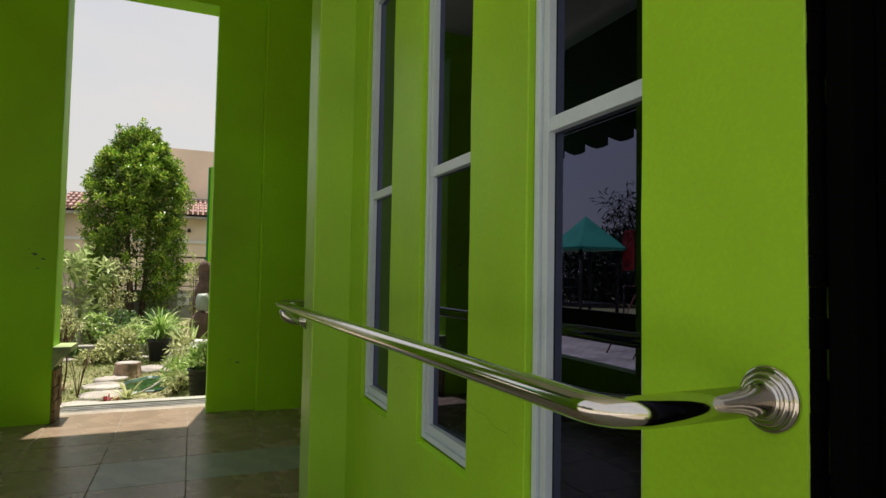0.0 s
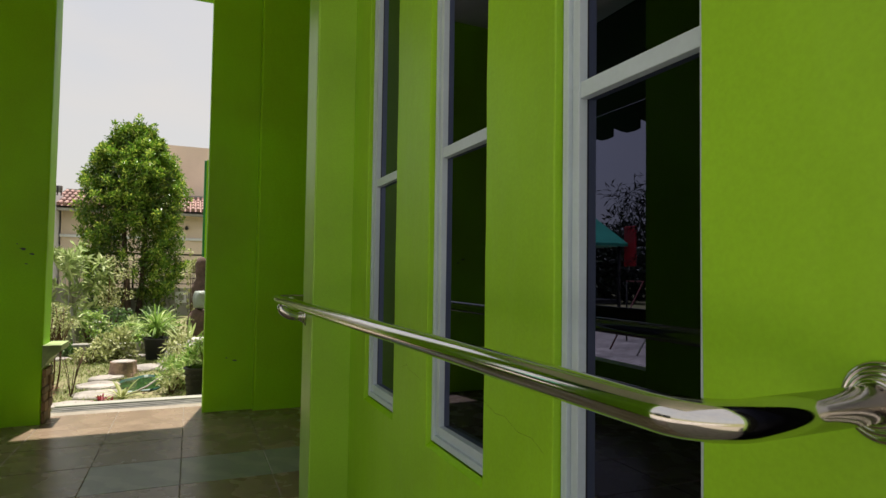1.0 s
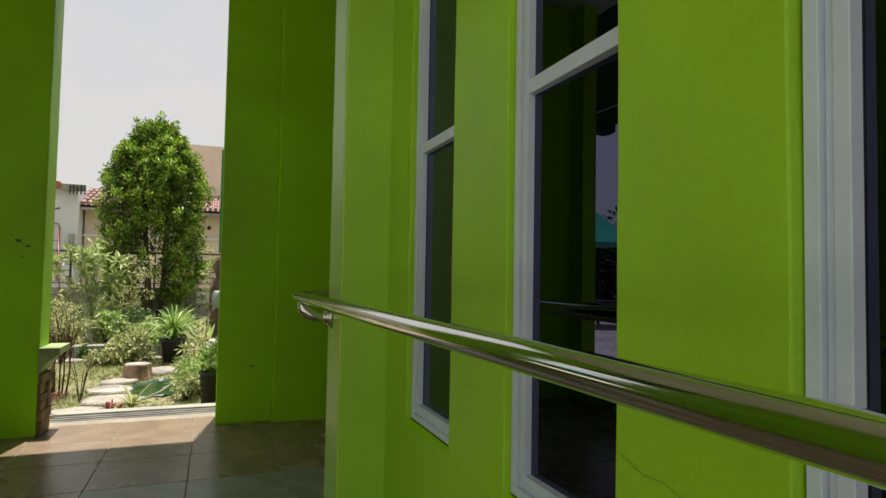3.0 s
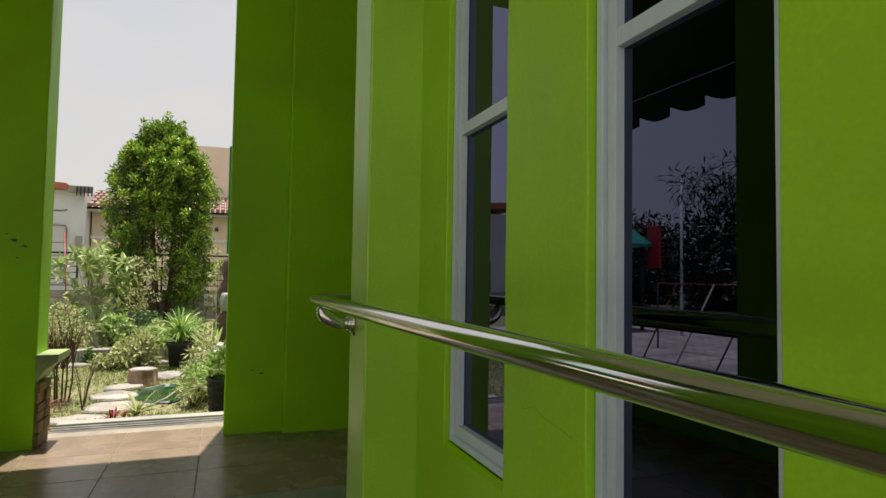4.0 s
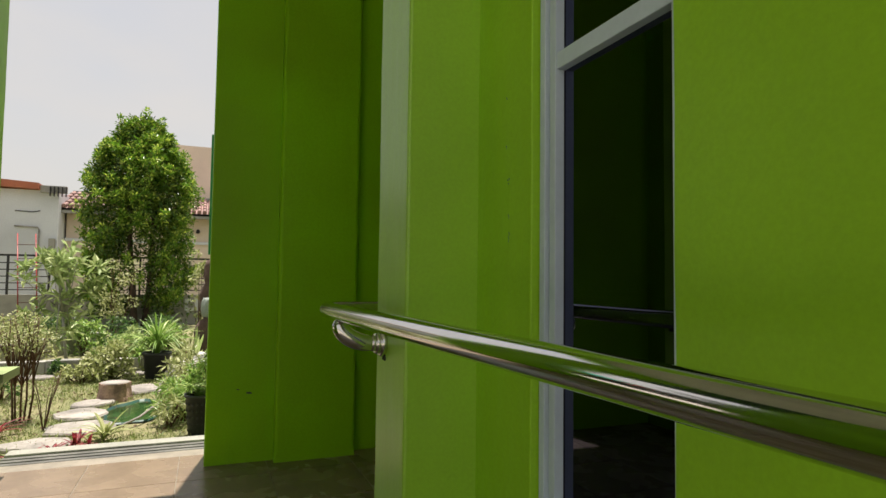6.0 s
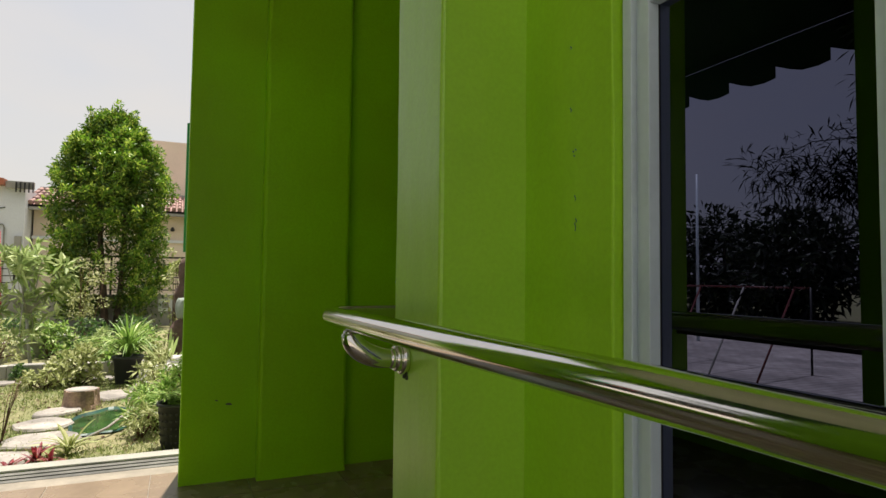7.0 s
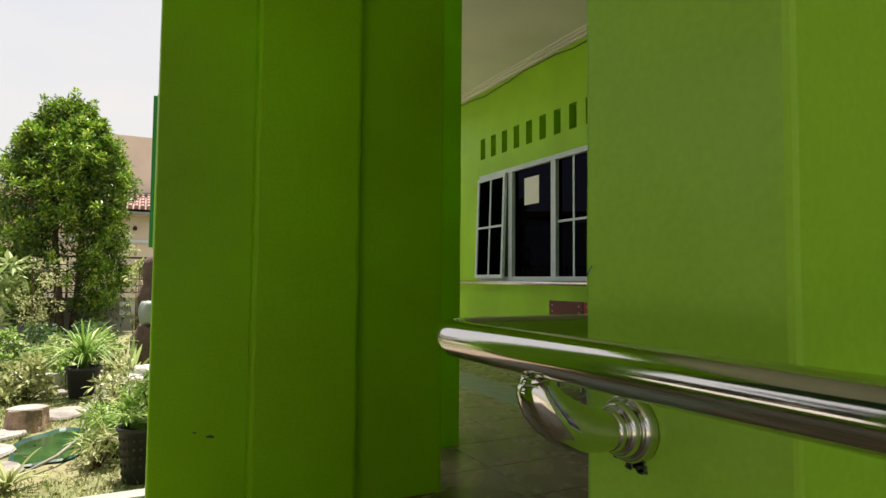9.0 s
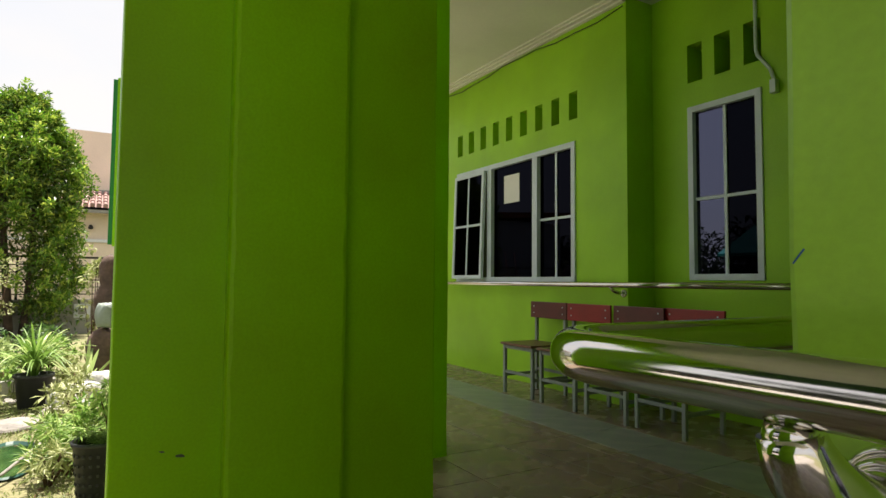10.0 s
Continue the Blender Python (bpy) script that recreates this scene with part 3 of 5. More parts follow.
# ---- handrail along the window wall ----
RX, RXF, R = 0.3985, 0.3675, 0.0171
RZ0, RZ1 = 0.848, 0.840
Y0, Y1 = 0.502, 2.762
ZF = 0.850
rail = base("handrail", (RX, 1.6, 0.9), "polished stainless steel tube handrail on the green wall", "handrail")
near = arc_corner((XW - 0.01, Y0, ZF), (RX, Y0, RZ0), (RXF, Y1, RZ1), 0.052, 12)
far = arc_corner((RX, Y0, RZ0), (RXF, Y1, RZ1), (0.95, Y1, RZ1), 0.06, 14)
back = arc_corner((RXF, Y1, RZ1), (0.93, Y1, RZ1), (0.93, 2.64, RZ1), 0.05, 10)
pts = [Vector((XW - 0.012, Y0, ZF))] + near
for k in range(1, 24):
    pts.append(near[-1].lerp(far[0], k / 24))
pts += far + back + [Vector((0.93, 2.641, RZ1))]
part("tube", tube(bmesh.new(), pts, R, 40), M_STEEL, rail)
FLANGE = [(0.0, 0.0), (0.0375, 0.0)]
for rc, hc, rb in ((0.0335, 0.0028, 0.0045), (0.0262, 0.0085, 0.0042), (0.0196, 0.0140, 0.0036)):
    FLANGE += [(rc + rb * math.cos(radians(a)), hc + rb * math.sin(radians(a))) for a in range(-20, 125, 18)]
FLANGE += [(0.0165, 0.0168), (0.0, 0.0168)]
prof = [(max(r, 0.0005), h) for r, h in FLANGE]
part("flange", lathe(bmesh.new(), prof, 48, Matrix.Translation((XW - 0.0005, Y0, ZF)) @ Matrix.Rotation(radians(-90), 4, "Y")), M_STEEL, rail, "stepped round wall flange")
part("flange", lathe(bmesh.new(), prof, 32, Matrix.Translation((0.93, 2.6385, RZ1)) @ Matrix.Rotation(radians(-90), 4, "X")), M_STEEL, rail, "stepped round wall flange")


def bracket(x, y, z, xw, parent, seg=20, skew=0.03, drop=0.03, fat=0.0095):
    """A J-shaped arm from under the pipe to a round plate on the wall."""
    rad = []
    pl = []
    zb = z - 0.030 - drop
    for k in range(15):
        a = math.pi / 2 * k / 14
        dx = (xw - 0.022 - x)
        pl.append((x + dx * (1 - math.cos(a)), y - skew * math.sin(a), (z - 0.018) + (zb - (z - 0.018)) * math.sin(a)))
        rad.append(fat + 0.004 * math.sin(2 * a))
    pl.append((xw - 0.006, y - skew, zb))
    rad.append(fat)
    part("bracket_arm", tube(bmesh.new(), pl, rad, seg), M_STEEL, parent)
    p2 = [(r * 0.74, h * 1.7) for r, h in prof[:-2]] + [(fat + 0.001, 0.030), (0.0005, 0.030)]
    part("bracket_plate", lathe(bmesh.new(), p2, 32, Matrix.Translation((xw - 0.0005, y - skew, zb)) @ Matrix.Rotation(radians(-90), 4, "Y")), M_STEEL, parent, "round stepped wall plate")
    part("weld", lathe(bmesh.new(), [(0.0005, -0.004), (0.011, -0.003), (0.013, 0.0), (0.011, 0.006), (0.0005, 0.007)], 20, Matrix.Translation((x, y, z - R - 0.002))), M_STEEL, parent)


bracket(RXF + 0.003, 2.583, RZ1 - 0.003, XP, rail, skew=0.007, drop=0.031, fat=0.0150)
# cracked filler under the plate
bm = bmesh.new()
for k in range(70):
    a = random.uniform(-2.0, -0.1)
    r = random.uniform(0.026, 0.036)
    yy, zz = 2.576 + r * math.cos(a), 0.775 + r * math.sin(a)
    s = random.uniform(0.0008, 0.0028)
    box(bm, XP - 0.0015, XP + 0.001, yy - s, yy + s, zz - s * 0.7, zz + s * 0.7)
thing("plaster_damage", bm, M_SCUFF, "dark crumbled plaster round the rail's wall plate", "wall damage")

# ---- hall rail ----
hr = base("handrail", (3.28, 6, 0.9), "thin steel handrail along the far hall wall", "handrail")
part("tube", tube(bmesh.new(), [(3.29, 2.9, 0.878), (3.29, 10.2, 0.868)], 0.021, 18), M_STEEL, hr)
for y, xw in ((5.49, 3.40), (9.1, 3.40), (3.4, 3.68)):
    bracket(3.29, y, 0.873, xw, hr, 12)

# ---- school chairs along the hall wall ----


def chair(label, seat_m, back_m, with_back=True):
    """A tube-framed school chair at the origin, facing -x, back on the +x side; 0.36 wide along y."""
    c = base("school_chair", (0, 0, 0), label, "chair", "chairs along the hall wall")
    hw, d = 0.175, 0.33
    tb = 0.0125
    for x in (0.0, d):
        for y in (-hw, hw):
            top = (0.715 if (with_back and x > 0) else 0.385)
            part("leg", boxm(x - tb, x + tb, y - tb, y + tb, 0, top, bevel=0.003), M_LEG, c)
    for y in (-hw, hw):
        part("rail", boxm(tb, d - tb, y - 0.009, y + 0.009, 0.355, 0.38, bevel=0.002), M_LEG, c)
        part("stretcher", boxm(tb, d - tb, y - 0.009, y + 0.009, 0.13, 0.152, bevel=0.002), M_LEG, c)
    for x in (0.0, d):
        part("rail", boxm(x - 0.009, x + 0.009, -hw + tb, hw - tb, 0.355, 0.38, bevel=0.002), M_LEG, c)
        part("stretcher", boxm(x - 0.009, x + 0.009, -hw + tb, hw - tb, 0.16, 0.182, bevel=0.002), M_LEG, c)
    part("seat", boxm(-0.035, d - tb - 0.001 if with_back else d + 0.03, -hw - 0.02, hw + 0.02, 0.3855, 0.405, bevel=0.005), seat_m, c)
    if with_back:
        part("backrest", boxm(d - 0.031, d - tb - 0.0005, -hw - 0.045, hw + 0.045, 0.595, 0.728, bevel=0.005), back_m, c, "painted board backrest")
        for y in (-hw, hw):
            for z in (0.635, 0.69):
                part("screw", boxm(d - 0.034, d - 0.031, y - 0.005, y + 0.005, z - 0.005, z + 0.005, bevel=0.001), M_ALU, c)
    return c


c1 = chair("maroon-backed school chair with worn brown seat against the wall", M_SEAT, M_MAROON)
c1.matrix_world = pose(2.965, 6.15, 0)
c2 = chair("red-backed school chair with brown seat and grey legs", M_SEAT, M_RED)
c2.matrix_world = pose(2.955, 5.68, 0, 0, 0, 1)
c3 = copy_thing(c1, pose(2.97, 5.235, 0, 0, 0, -1))
c4 = copy_thing(c2, pose(2.985, 4.815, 0, 0, 0, -1.5))

# ---- table inside the dark room ----
tb_ = base("table", (1.35, 1.6, 0), "dark table in the unlit room behind the windows", "table")
part("tabletop", boxm(1.05, 1.65, 0.5, 2.3, 0.90, 0.925, bevel=0.004), M_ALU, tb_)
for x in (1.09, 1.61):
    for y in (0.55, 2.25):
        part("leg", boxm(x - 0.02, x + 0.02, y - 0.02, y + 0.02, 0, 0.90), M_IRON, tb_)

# ---- marks on the paint ----


def mark(name, label, x, pts, w, material, axis="x"):
    bm = bmesh.new()
    for (a0, b0), (a1, b1) in zip(pts, pts[1:]):
        d = Vector((a1 - a0, b1 - b0))
        n = Vector((-d.y, d.x)).normalized() * w / 2
        q = [(a0 - n.x, b0 - n.y), (a1 - n.x, b1 - n.y), (a1 + n.x, b1 + n.y), (a0 + n.x, b0 + n.y)]
        lo, hi = (x - 0.0012, x + 0.001)
        for lay_ in (lo, hi):
            vs = [bm.verts.new((lay_, a, b) if axis == "x" else (a, lay_, b)) for a, b in q]
            bm.faces.new(vs)
    return thing(name, bm, material, label, "paint mark")


mark("ink_mark", "small blue pen stroke on the pale pier", XP, [(2.632, 0.902), (2.629, 0.906), (2.625, 0.911)], 0.0012, M_BLUE)
for y, z, h in ((2.314, 1.036, 0.012), (2.312, 1.048, 0.006), (2.314, 1.079, 0.008), (2.324, 1.208, 0.007), (2.318, 1.148, 0.003), (2.313, 1.15, 0.003), (2.316, 1.142, 0.002), (2.324, 1.300, 0.005)):
    mark("ink_mark", "tiny blue-grey scribble on the green wall", XW, [(y - 0.009, z - 0.055), (y - 0.011, z - 0.055 + h * 0.4), (y - 0.0075, z - 0.055 + h)], 0.0015, M_BLUE)


def chip(label, x, z, s, y):
    bm = bmesh.new()
    n = 9
    ring = []
    for k in range(n):
        a = 2 * math.pi * k / n
        r = s * random.uniform(0.5, 1.1)
        ring.append((x + r * 1.5 * math.cos(a + 0.4), z + r * 0.7 * math.sin(a)))
    lo = [bm.verts.new((a, y - 0.0012, b)) for a, b in ring]
    hi = [bm.verts.new((a, y + 0.001, b)) for a, b in ring]
    bm.faces.new(lo)
    bm.faces.new(hi[::-1])
    for k in range(n):
        bm.faces.new((lo[k], hi[k], hi[(k + 1) % n], lo[(k + 1) % n]))
    return thing("paint_chip", bm, M_SCUFF, label, "paint chip")


for x, z, s in ((0.327, 0.338, 0.011), (0.276, 0.358, 0.006)):
    chip("dark chip in the green wall paint", x, z, s, 4.45)
for x, z, s in ((-0.905, 1.067, 0.013), (-0.855, 1.037, 0.011), (-0.885, 0.977, 0.006), (-0.935, 1.097, 0.005)):
    chip("dark chip in the shaded green wall paint", x, z, s, 4.45)
chip("small dark chip in the column paint", 1.585, 0.845, 0.007, 5.045)
# fine crack below the handrail
mark("wall_crack", "fine hairline crack in the green wall", XW, [(1.29, 0.69), (1.24, 0.675), (1.20, 0.678), (1.15, 0.66), (1.10, 0.662), (1.06, 0.645)], 0.0007, M_CRACK)
mark("wall_crack", "fine hairline crack in the green wall", XW, [(1.82, 0.682), (1.78, 0.694), (1.75, 0.682), (1.70, 0.677), (1.66, 0.670)], 0.0007, M_CRACK)

# thin pale lines laid just above the hall floor tiles
for pts_ in ([(2.10, 4.955), (2.22, 4.855), (2.345, 4.752)], [(2.10, 4.955), (2.12, 4.70), (2.17, 4.38), (2.20, 4.16)], [(2.345, 4.752), (2.22, 4.62), (2.085, 4.485)], [(2.29, 4.36), (2.27, 4.25), (2.25, 4.12)]):
    bm = bmesh.new()
    for (xa, ya), (xb, yb) in zip(pts_, pts_[1:]):
        q = Vector((ya - yb, xb - xa)).normalized() * 0.0035
        lo = [bm.verts.new((x, y, 0.0002)) for x, y in ((xa - q.x, ya - q.y), (xb - q.x, yb - q.y), (xb + q.x, yb + q.y), (xa + q.x, ya + q.y))]
        hi = [bm.verts.new((v.co.x, v.co.y, 0.0014)) for v in lo]
        bm.faces.new(hi)
        for k in range(4):
            bm.faces.new((lo[k], lo[(k + 1) % 4], hi[(k + 1) % 4], hi[k]))
    thing("floor_scratch", bm, M_GROUT, "thin pale line across the tan floor tiles", "floor mark")

# conduit with a small junction box beside the hall window
cd = base("conduit", (3.66, 4.5, 2.4), "white plastic conduit with a junction box on the hall wall", "conduit")
part("pipe", tube(bmesh.new(), [(3.667, 4.60, 3.04), (3.667, 4.60, 2.385), (3.667, 4.59, 2.345), (3.667, 4.51, 2.235), (3.667, 4.485, 2.15)], 0.011, 10), M_ALU, cd)
part("junction_box", boxm(3.635, 3.679, 4.462, 4.50, 2.07, 2.155, bevel=0.004), M_ALU, cd)

# thin cable sagging under the cornice
cb_pts = [(3.392, 5.45 + 0.25 * k, 2.952 - 0.02 * math.sin(k * 0.9) - 0.012 * (k % 2)) for k in range(15)]
thing("cable", tube(bmesh.new(), cb_pts, 0.004, 6), M_IRON, "thin dark cable sagging along the hall wall", "cable")

# green sign board on a post in the garden
SX = 0.125
sg = base("sign_board", (0.45, 6.0, -0.21), "green enamel sign board with pale edging on a post", "sign")
part("board", boxm(SX, 0.62, 6.00, 6.02, 1.07, 1.96, bevel=0.002), M_SIGN, sg)
part("edging", boxm(SX + 0.02, 0.63, 5.98, 5.9995, 1.06, 1.965, bevel=0.002), M_WALL, sg)
part("post", tube(bmesh.new(), [(0.45, 6.045, -0.22), (0.45, 6.045, 1.9)], 0.024, 10), M_IRON, sg)


# ---- garden ----
GZ = -0.19
before_garden = set(scene.objects)
rng = np.random.default_rng(7)


def leaves_mesh(name, pos, direc, length, width, material, droop=0.15, fold=0.25):
    """Many separate pointed leaves: each of four triangles, folded along the midrib. Arrays of places and directions."""
    n = len(pos)
    d = direc / np.linalg.norm(direc, axis=1, keepdims=True)
    side = np.cross(d, rng.normal(size=(n, 3)) * 0.6 + np.array([0, 0, 1.0]))
    side /= np.linalg.norm(side, axis=1, keepdims=True) + 1e-9
    up = np.cross(side, d)
    L = np.asarray(length).reshape(-1, 1) * np.ones((n, 1))
    W = np.asarray(width).reshape(-1, 1) * np.ones((n, 1))
    down = np.array([0, 0, -1.0])
    mid = pos + d * L * 0.5 + down * L * droop * 0.3
    v = np.stack([pos, mid + side * W * 0.5 + up * W * fold, mid, mid - side * W * 0.5 + up * W * fold, pos + d * L + down * L * droop], axis=1).reshape(-1, 3)
    i = (np.arange(n) * 5).reshape(-1, 1)
    f = np.concatenate([i + np.array([0, 2, 1]), i + np.array([0, 3, 2]), i + np.array([1, 2, 4]), i + np.array([2, 3, 4])], axis=0)
    me = bpy.data.meshes.new(name)
    me.from_pydata(v.tolist(), [], f.tolist())
    me.materials.append(material)
    return me


def leaf_part(name, pos, direc, length, width, material, parent, label="", droop=0.15, fold=0.25):
    ob = new(name, leaves_mesh(name, np.asarray(pos, float), np.asarray(direc, float), length, width, material, droop, fold))
    ob.parent = parent
    bpy.context.view_layer.update()
    ob.matrix_parent_inverse = parent.matrix_world.inverted()
    return tagged(ob, label)


def blob_leaves(centres, radii, per, out=0.7):
    """Leaf places and directions in clumps round centres."""
    c = np.repeat(np.asarray(centres, float), per, axis=0)
    r = np.repeat(np.asarray(radii, float), per)[:, None]
    u = rng.normal(size=c.shape)
    u /= np.linalg.norm(u, axis=1, keepdims=True)
    pos = c + u * r * rng.uniform(0.35, 1.0, (len(c), 1)) ** 0.6
    return pos, u * out + rng.normal(size=c.shape) * 0.5 + np.array([0, 0, 0.15])


def strap(bm, p, az, length, width, rise, bend, n=7):
    """One long arching leaf blade with a midrib fold."""
    d = Vector((math.cos(az), math.sin(az), 0))
    s = Vector((-math.sin(az), math.cos(az), 0))
    prev = None
    for k in range(n + 1):
        t = k / n
        c = Vector(p) + d * length * (t * math.cos(rise) + 0.25 * bend * t * t) + Vector((0, 0, length * (t * math.sin(rise) - bend * t * t)))
        w = width * (0.55 + 0.9 * t) * (1 - t) ** 0.6 if t < 1 else 0.0008
        row = [bm.verts.new(c - s * w), bm.verts.new(c - Vector((0, 0, w * 0.35))), bm.verts.new(c + s * w)]
        if prev:
            bm.faces.new((prev[0], prev[1], row[1], row[0]))
            bm.faces.new((prev[1], prev[2], row[2], row[1]))
        prev = row


def rosette(name, at, label, n, length, width, material, rise=(0.5, 1.3), bend=0.45, category="plant", pot=None):
    b = base(name, at, label, category)
    bm = bmesh.new()
    z = at[2]
    if pot:
        r, h = pot
        part("pot", lathe(bmesh.new(), [(r * 0.72, 0.0), (r * 0.76, 0.01), (r * 0.97, h * 0.9), (r * 1.06, h * 0.91), (r * 1.06, h), (r * 0.96, h), (r * 0.93, h * 0.86), (0.001, h * 0.86)], 24, Matrix.Translation(at)), M_POT, b, "black plastic pot")
        z += h * 0.86
    for k in range(n):
        strap(bm, (at[0] + random.uniform(-.015, .015), at[1] + random.uniform(-.015, .015), z + random.uniform(0, 0.05)), random.uniform(0, 2 * math.pi), length * random.uniform(0.6, 1.1), width * random.uniform(0.7, 1.2), random.uniform(*rise), bend * random.uniform(0.6, 1.3))
    part("foliage", bm, material, b)
    return b


# the tall leafy tree
TX, TY, TS_, TZ_ = -1.06, 13.8, 1.20, 1.14
tree = base("tree", (TX, TY, GZ), "tall dense leafy garden tree with several thin trunks", "tree")
for k in range(3):
    a = 2 * math.pi * k / 3 + 0.1
    x0, y0 = TX + 0.13 * math.cos(a), TY + 0.05 * math.sin(a)
    pts_, rad_ = [], []
    lean = random.uniform(0.12, 0.34)
    for j in range(9):
        t = j / 8
        pts_.append((x0 + lean * t * math.cos(a) + 0.03 * math.sin(5 * t + k), y0 + lean * t * math.sin(a) + 0.03 * math.cos(4 * t + k), GZ - 0.02 + 3.4 * t))
        rad_.append(0.066 * (1 - 0.75 * t))
    part("trunk", tube(bmesh.new(), pts_, rad_, 9), M_BARK, tree)
    for j in range(2, 8):
        p = Vector(pts_[j])
        for _ in range(2):
            b2 = random.uniform(0, 2 * math.pi)
            q = p + Vector((0.42 * math.cos(b2), 0.42 * math.sin(b2), random.uniform(0.15, 0.36)))
            part("limb", tube(bmesh.new(), [p, p.lerp(q, 0.5) + Vector((0, 0, 0.03)), q], [0.013, 0.008, 0.003], 5), M_BARK, tree)


def crown_half(z):
    """Half the crown's width at a height above the ground, before scaling."""
    zs = [0.15, 0.5, 0.9, 1.25, 1.5, 1.9, 2.4, 2.8, 3.1, 3.3, 3.5]
    ws = [0.60, 0.68, 0.68, 0.70, 0.73, 0.76, 0.70, 0.56, 0.36, 0.18, 0.03]
    return float(np.interp(z, zs, ws))


core, core_r, tips_, tips_r = [], [], [], []
while len(core) < 460:
    z = random.uniform(0.25, 3.35)
    w = crown_half(z)
    a = random.uniform(0, 2 * math.pi)
    if z < 1.6 and (random.random() < 0.25 or (-0.64 < math.cos(a) < 0.50 and random.random() < 0.88)):
        continue
    q = w * math.sqrt(random.uniform(0.08, 0.85))
    wob = 1 + 0.30 * noise.noise(Vector((2.2 * math.cos(a), 2.2 * math.sin(a), 2.6 * z)))
    core.append((TX + TS_ * q * wob * math.cos(a), TY + TS_ * q * wob * math.sin(a), GZ + TZ_ * z))
    core_r.append(TS_ * random.choice((0.09, 0.12, 0.15, 0.18)))
# leafy twigs that stand out of the crown, denser towards the top, coloured sunlit
while len(tips_) < 1050:
    z = 3.4 - 2.9 * random.random() ** 1.25
    a = random.uniform(0, 2 * math.pi)
    wob = 1 + 0.30 * noise.noise(Vector((2.2 * math.cos(a), 2.2 * math.sin(a), 2.6 * z)))
    if z < 1.55 and abs(math.cos(a) + 0.06) < 0.58 and random.random() < 0.85:
        continue
    if noise.noise(Vector((4.5 * math.cos(a), 4.5 * math.sin(a), 4.0 * z + 3))) < -0.12:
        continue
    w = (crown_half(z) * wob + random.uniform(-0.02, 0.09)) * TS_
    for j in range(3):
        t = 1 - 0.10 * j
        tips_.append((TX + w * t * math.cos(a), TY + w * t * math.sin(a), GZ + TZ_ * (z - 0.045 * j)))
        tips_r.append(random.uniform(0.035, 0.06) + 0.018 * j)
# upright tufts that make the ragged top
for dx, zt in ((-0.30, 3.42), (0.02, 3.60), (0.26, 3.46), (0.60, 2.95), (-0.56, 2.9), (-0.14, 3.3), (0.14, 3.35), (0.70, 2.6)):
    for j in range(5):
        tips_.append((TX + TS_ * (dx + random.uniform(-.03, .03)), TY + random.uniform(-.12, .12), GZ + TZ_ * (zt - j * 0.09)))
        tips_r.append(TS_ * (0.025 + 0.026 * j))
# inner leaves: the crown's inner shade is put into their darker colour
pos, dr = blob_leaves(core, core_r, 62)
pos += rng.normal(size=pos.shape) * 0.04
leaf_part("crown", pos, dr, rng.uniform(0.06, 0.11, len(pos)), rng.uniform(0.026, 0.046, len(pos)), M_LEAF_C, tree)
# outer leaves: the sunlit look is put into their brighter colour
pos, dr = blob_leaves(tips_, tips_r, 26)
pos += rng.normal(size=pos.shape) * 0.018
leaf_part("new_growth", pos, dr + np.array([0, 0, 0.35]), rng.uniform(0.06, 0.11, len(pos)), rng.uniform(0.024, 0.042, len(pos)), M_LEAF, tree, "outer leaves in a sunlit yellow-green")
# yellow-leaved shrub in front of the tree
SXH, SYH = -1.22, 12.2
cs_ = [(SXH + random.uniform(-0.28, 0.28), SYH + random.uniform(-.12, .12), GZ + random.uniform(0.35, 1.15)) for _ in range(17)]
pos, dr = blob_leaves(cs_, [0.10] * len(cs_), 44)
sp_ = base("shrub", (SXH, SYH, GZ), "airy yellow-green shrub below the tall tree", "shrub")
leaf_part("foliage", pos, dr, 0.05, 0.024, M_LEAF_V, sp_)
bm = bmesh.new()
for k in range(4):
    x = SXH + random.uniform(-0.2, 0.2)
    tube(bm, [(SXH + (x - SXH) * 0.3, SYH, GZ - 0.02), (x, SYH, GZ + 0.5), (x + random.uniform(-.1, .1), SYH + 0.03, GZ + 1.1)], [0.009, 0.006, 0.003], 5)
part("stem", bm, M_TWIG, sp_)


def shrub(at, rx, rz, n, per, material, label, leaf=(0.055, 0.026), name="shrub"):
    b = base(name, at, label, "shrub")
    c, r = [], []
    bm = bmesh.new()
    for k in range(n):
        a, q = random.uniform(0, 2 * math.pi), math.sqrt(random.random())
        z = rz * random.uniform(0.15, 1.0)
        w = rx * (1 - (z / rz) ** 2 * 0.55)
        p = (at[0] + w * q * math.cos(a), at[1] + w * q * math.sin(a), at[2] + z)
        c.append(p)
        r.append(random.uniform(0.25, 0.45) * min(rx, rz) * 0.6)
        if k % 3 == 0:
            tube(bm, [(at[0], at[1], at[2] - 0.02), ((at[0] + p[0]) / 2, (at[1] + p[1]) / 2, at[2] + z * 0.6), p], [0.008, 0.006, 0.003], 5)
    part("stem", bm, M_TWIG, b)
    pos, dr = blob_leaves(c, r, per)
    leaf_part("foliage", pos, dr, rng.uniform(leaf[0] * 0.7, leaf[0] * 1.2, len(pos)), leaf[1], material, b)
    return b


shrub((-0.95, 10.4, GZ), 0.48, 0.40, 36, 34, M_LEAF_D, "dark green low shrub at the foot of the tree")
shrub((-0.42, 10.7, GZ), 0.36, 0.42, 26, 34, M_LEAF_D, "dark green clipped shrub beside the tree")
shrub((-1.75, 10.8, GZ), 0.45, 0.42, 24, 30, M_LEAF_D, "dark green shrub behind the pale kerb")
shrub((-1.95, 9.6, GZ), 0.42, 0.50, 30, 30, M_LEAF_V, "bushy yellow-green shrub in the bed", (0.05, 0.024))
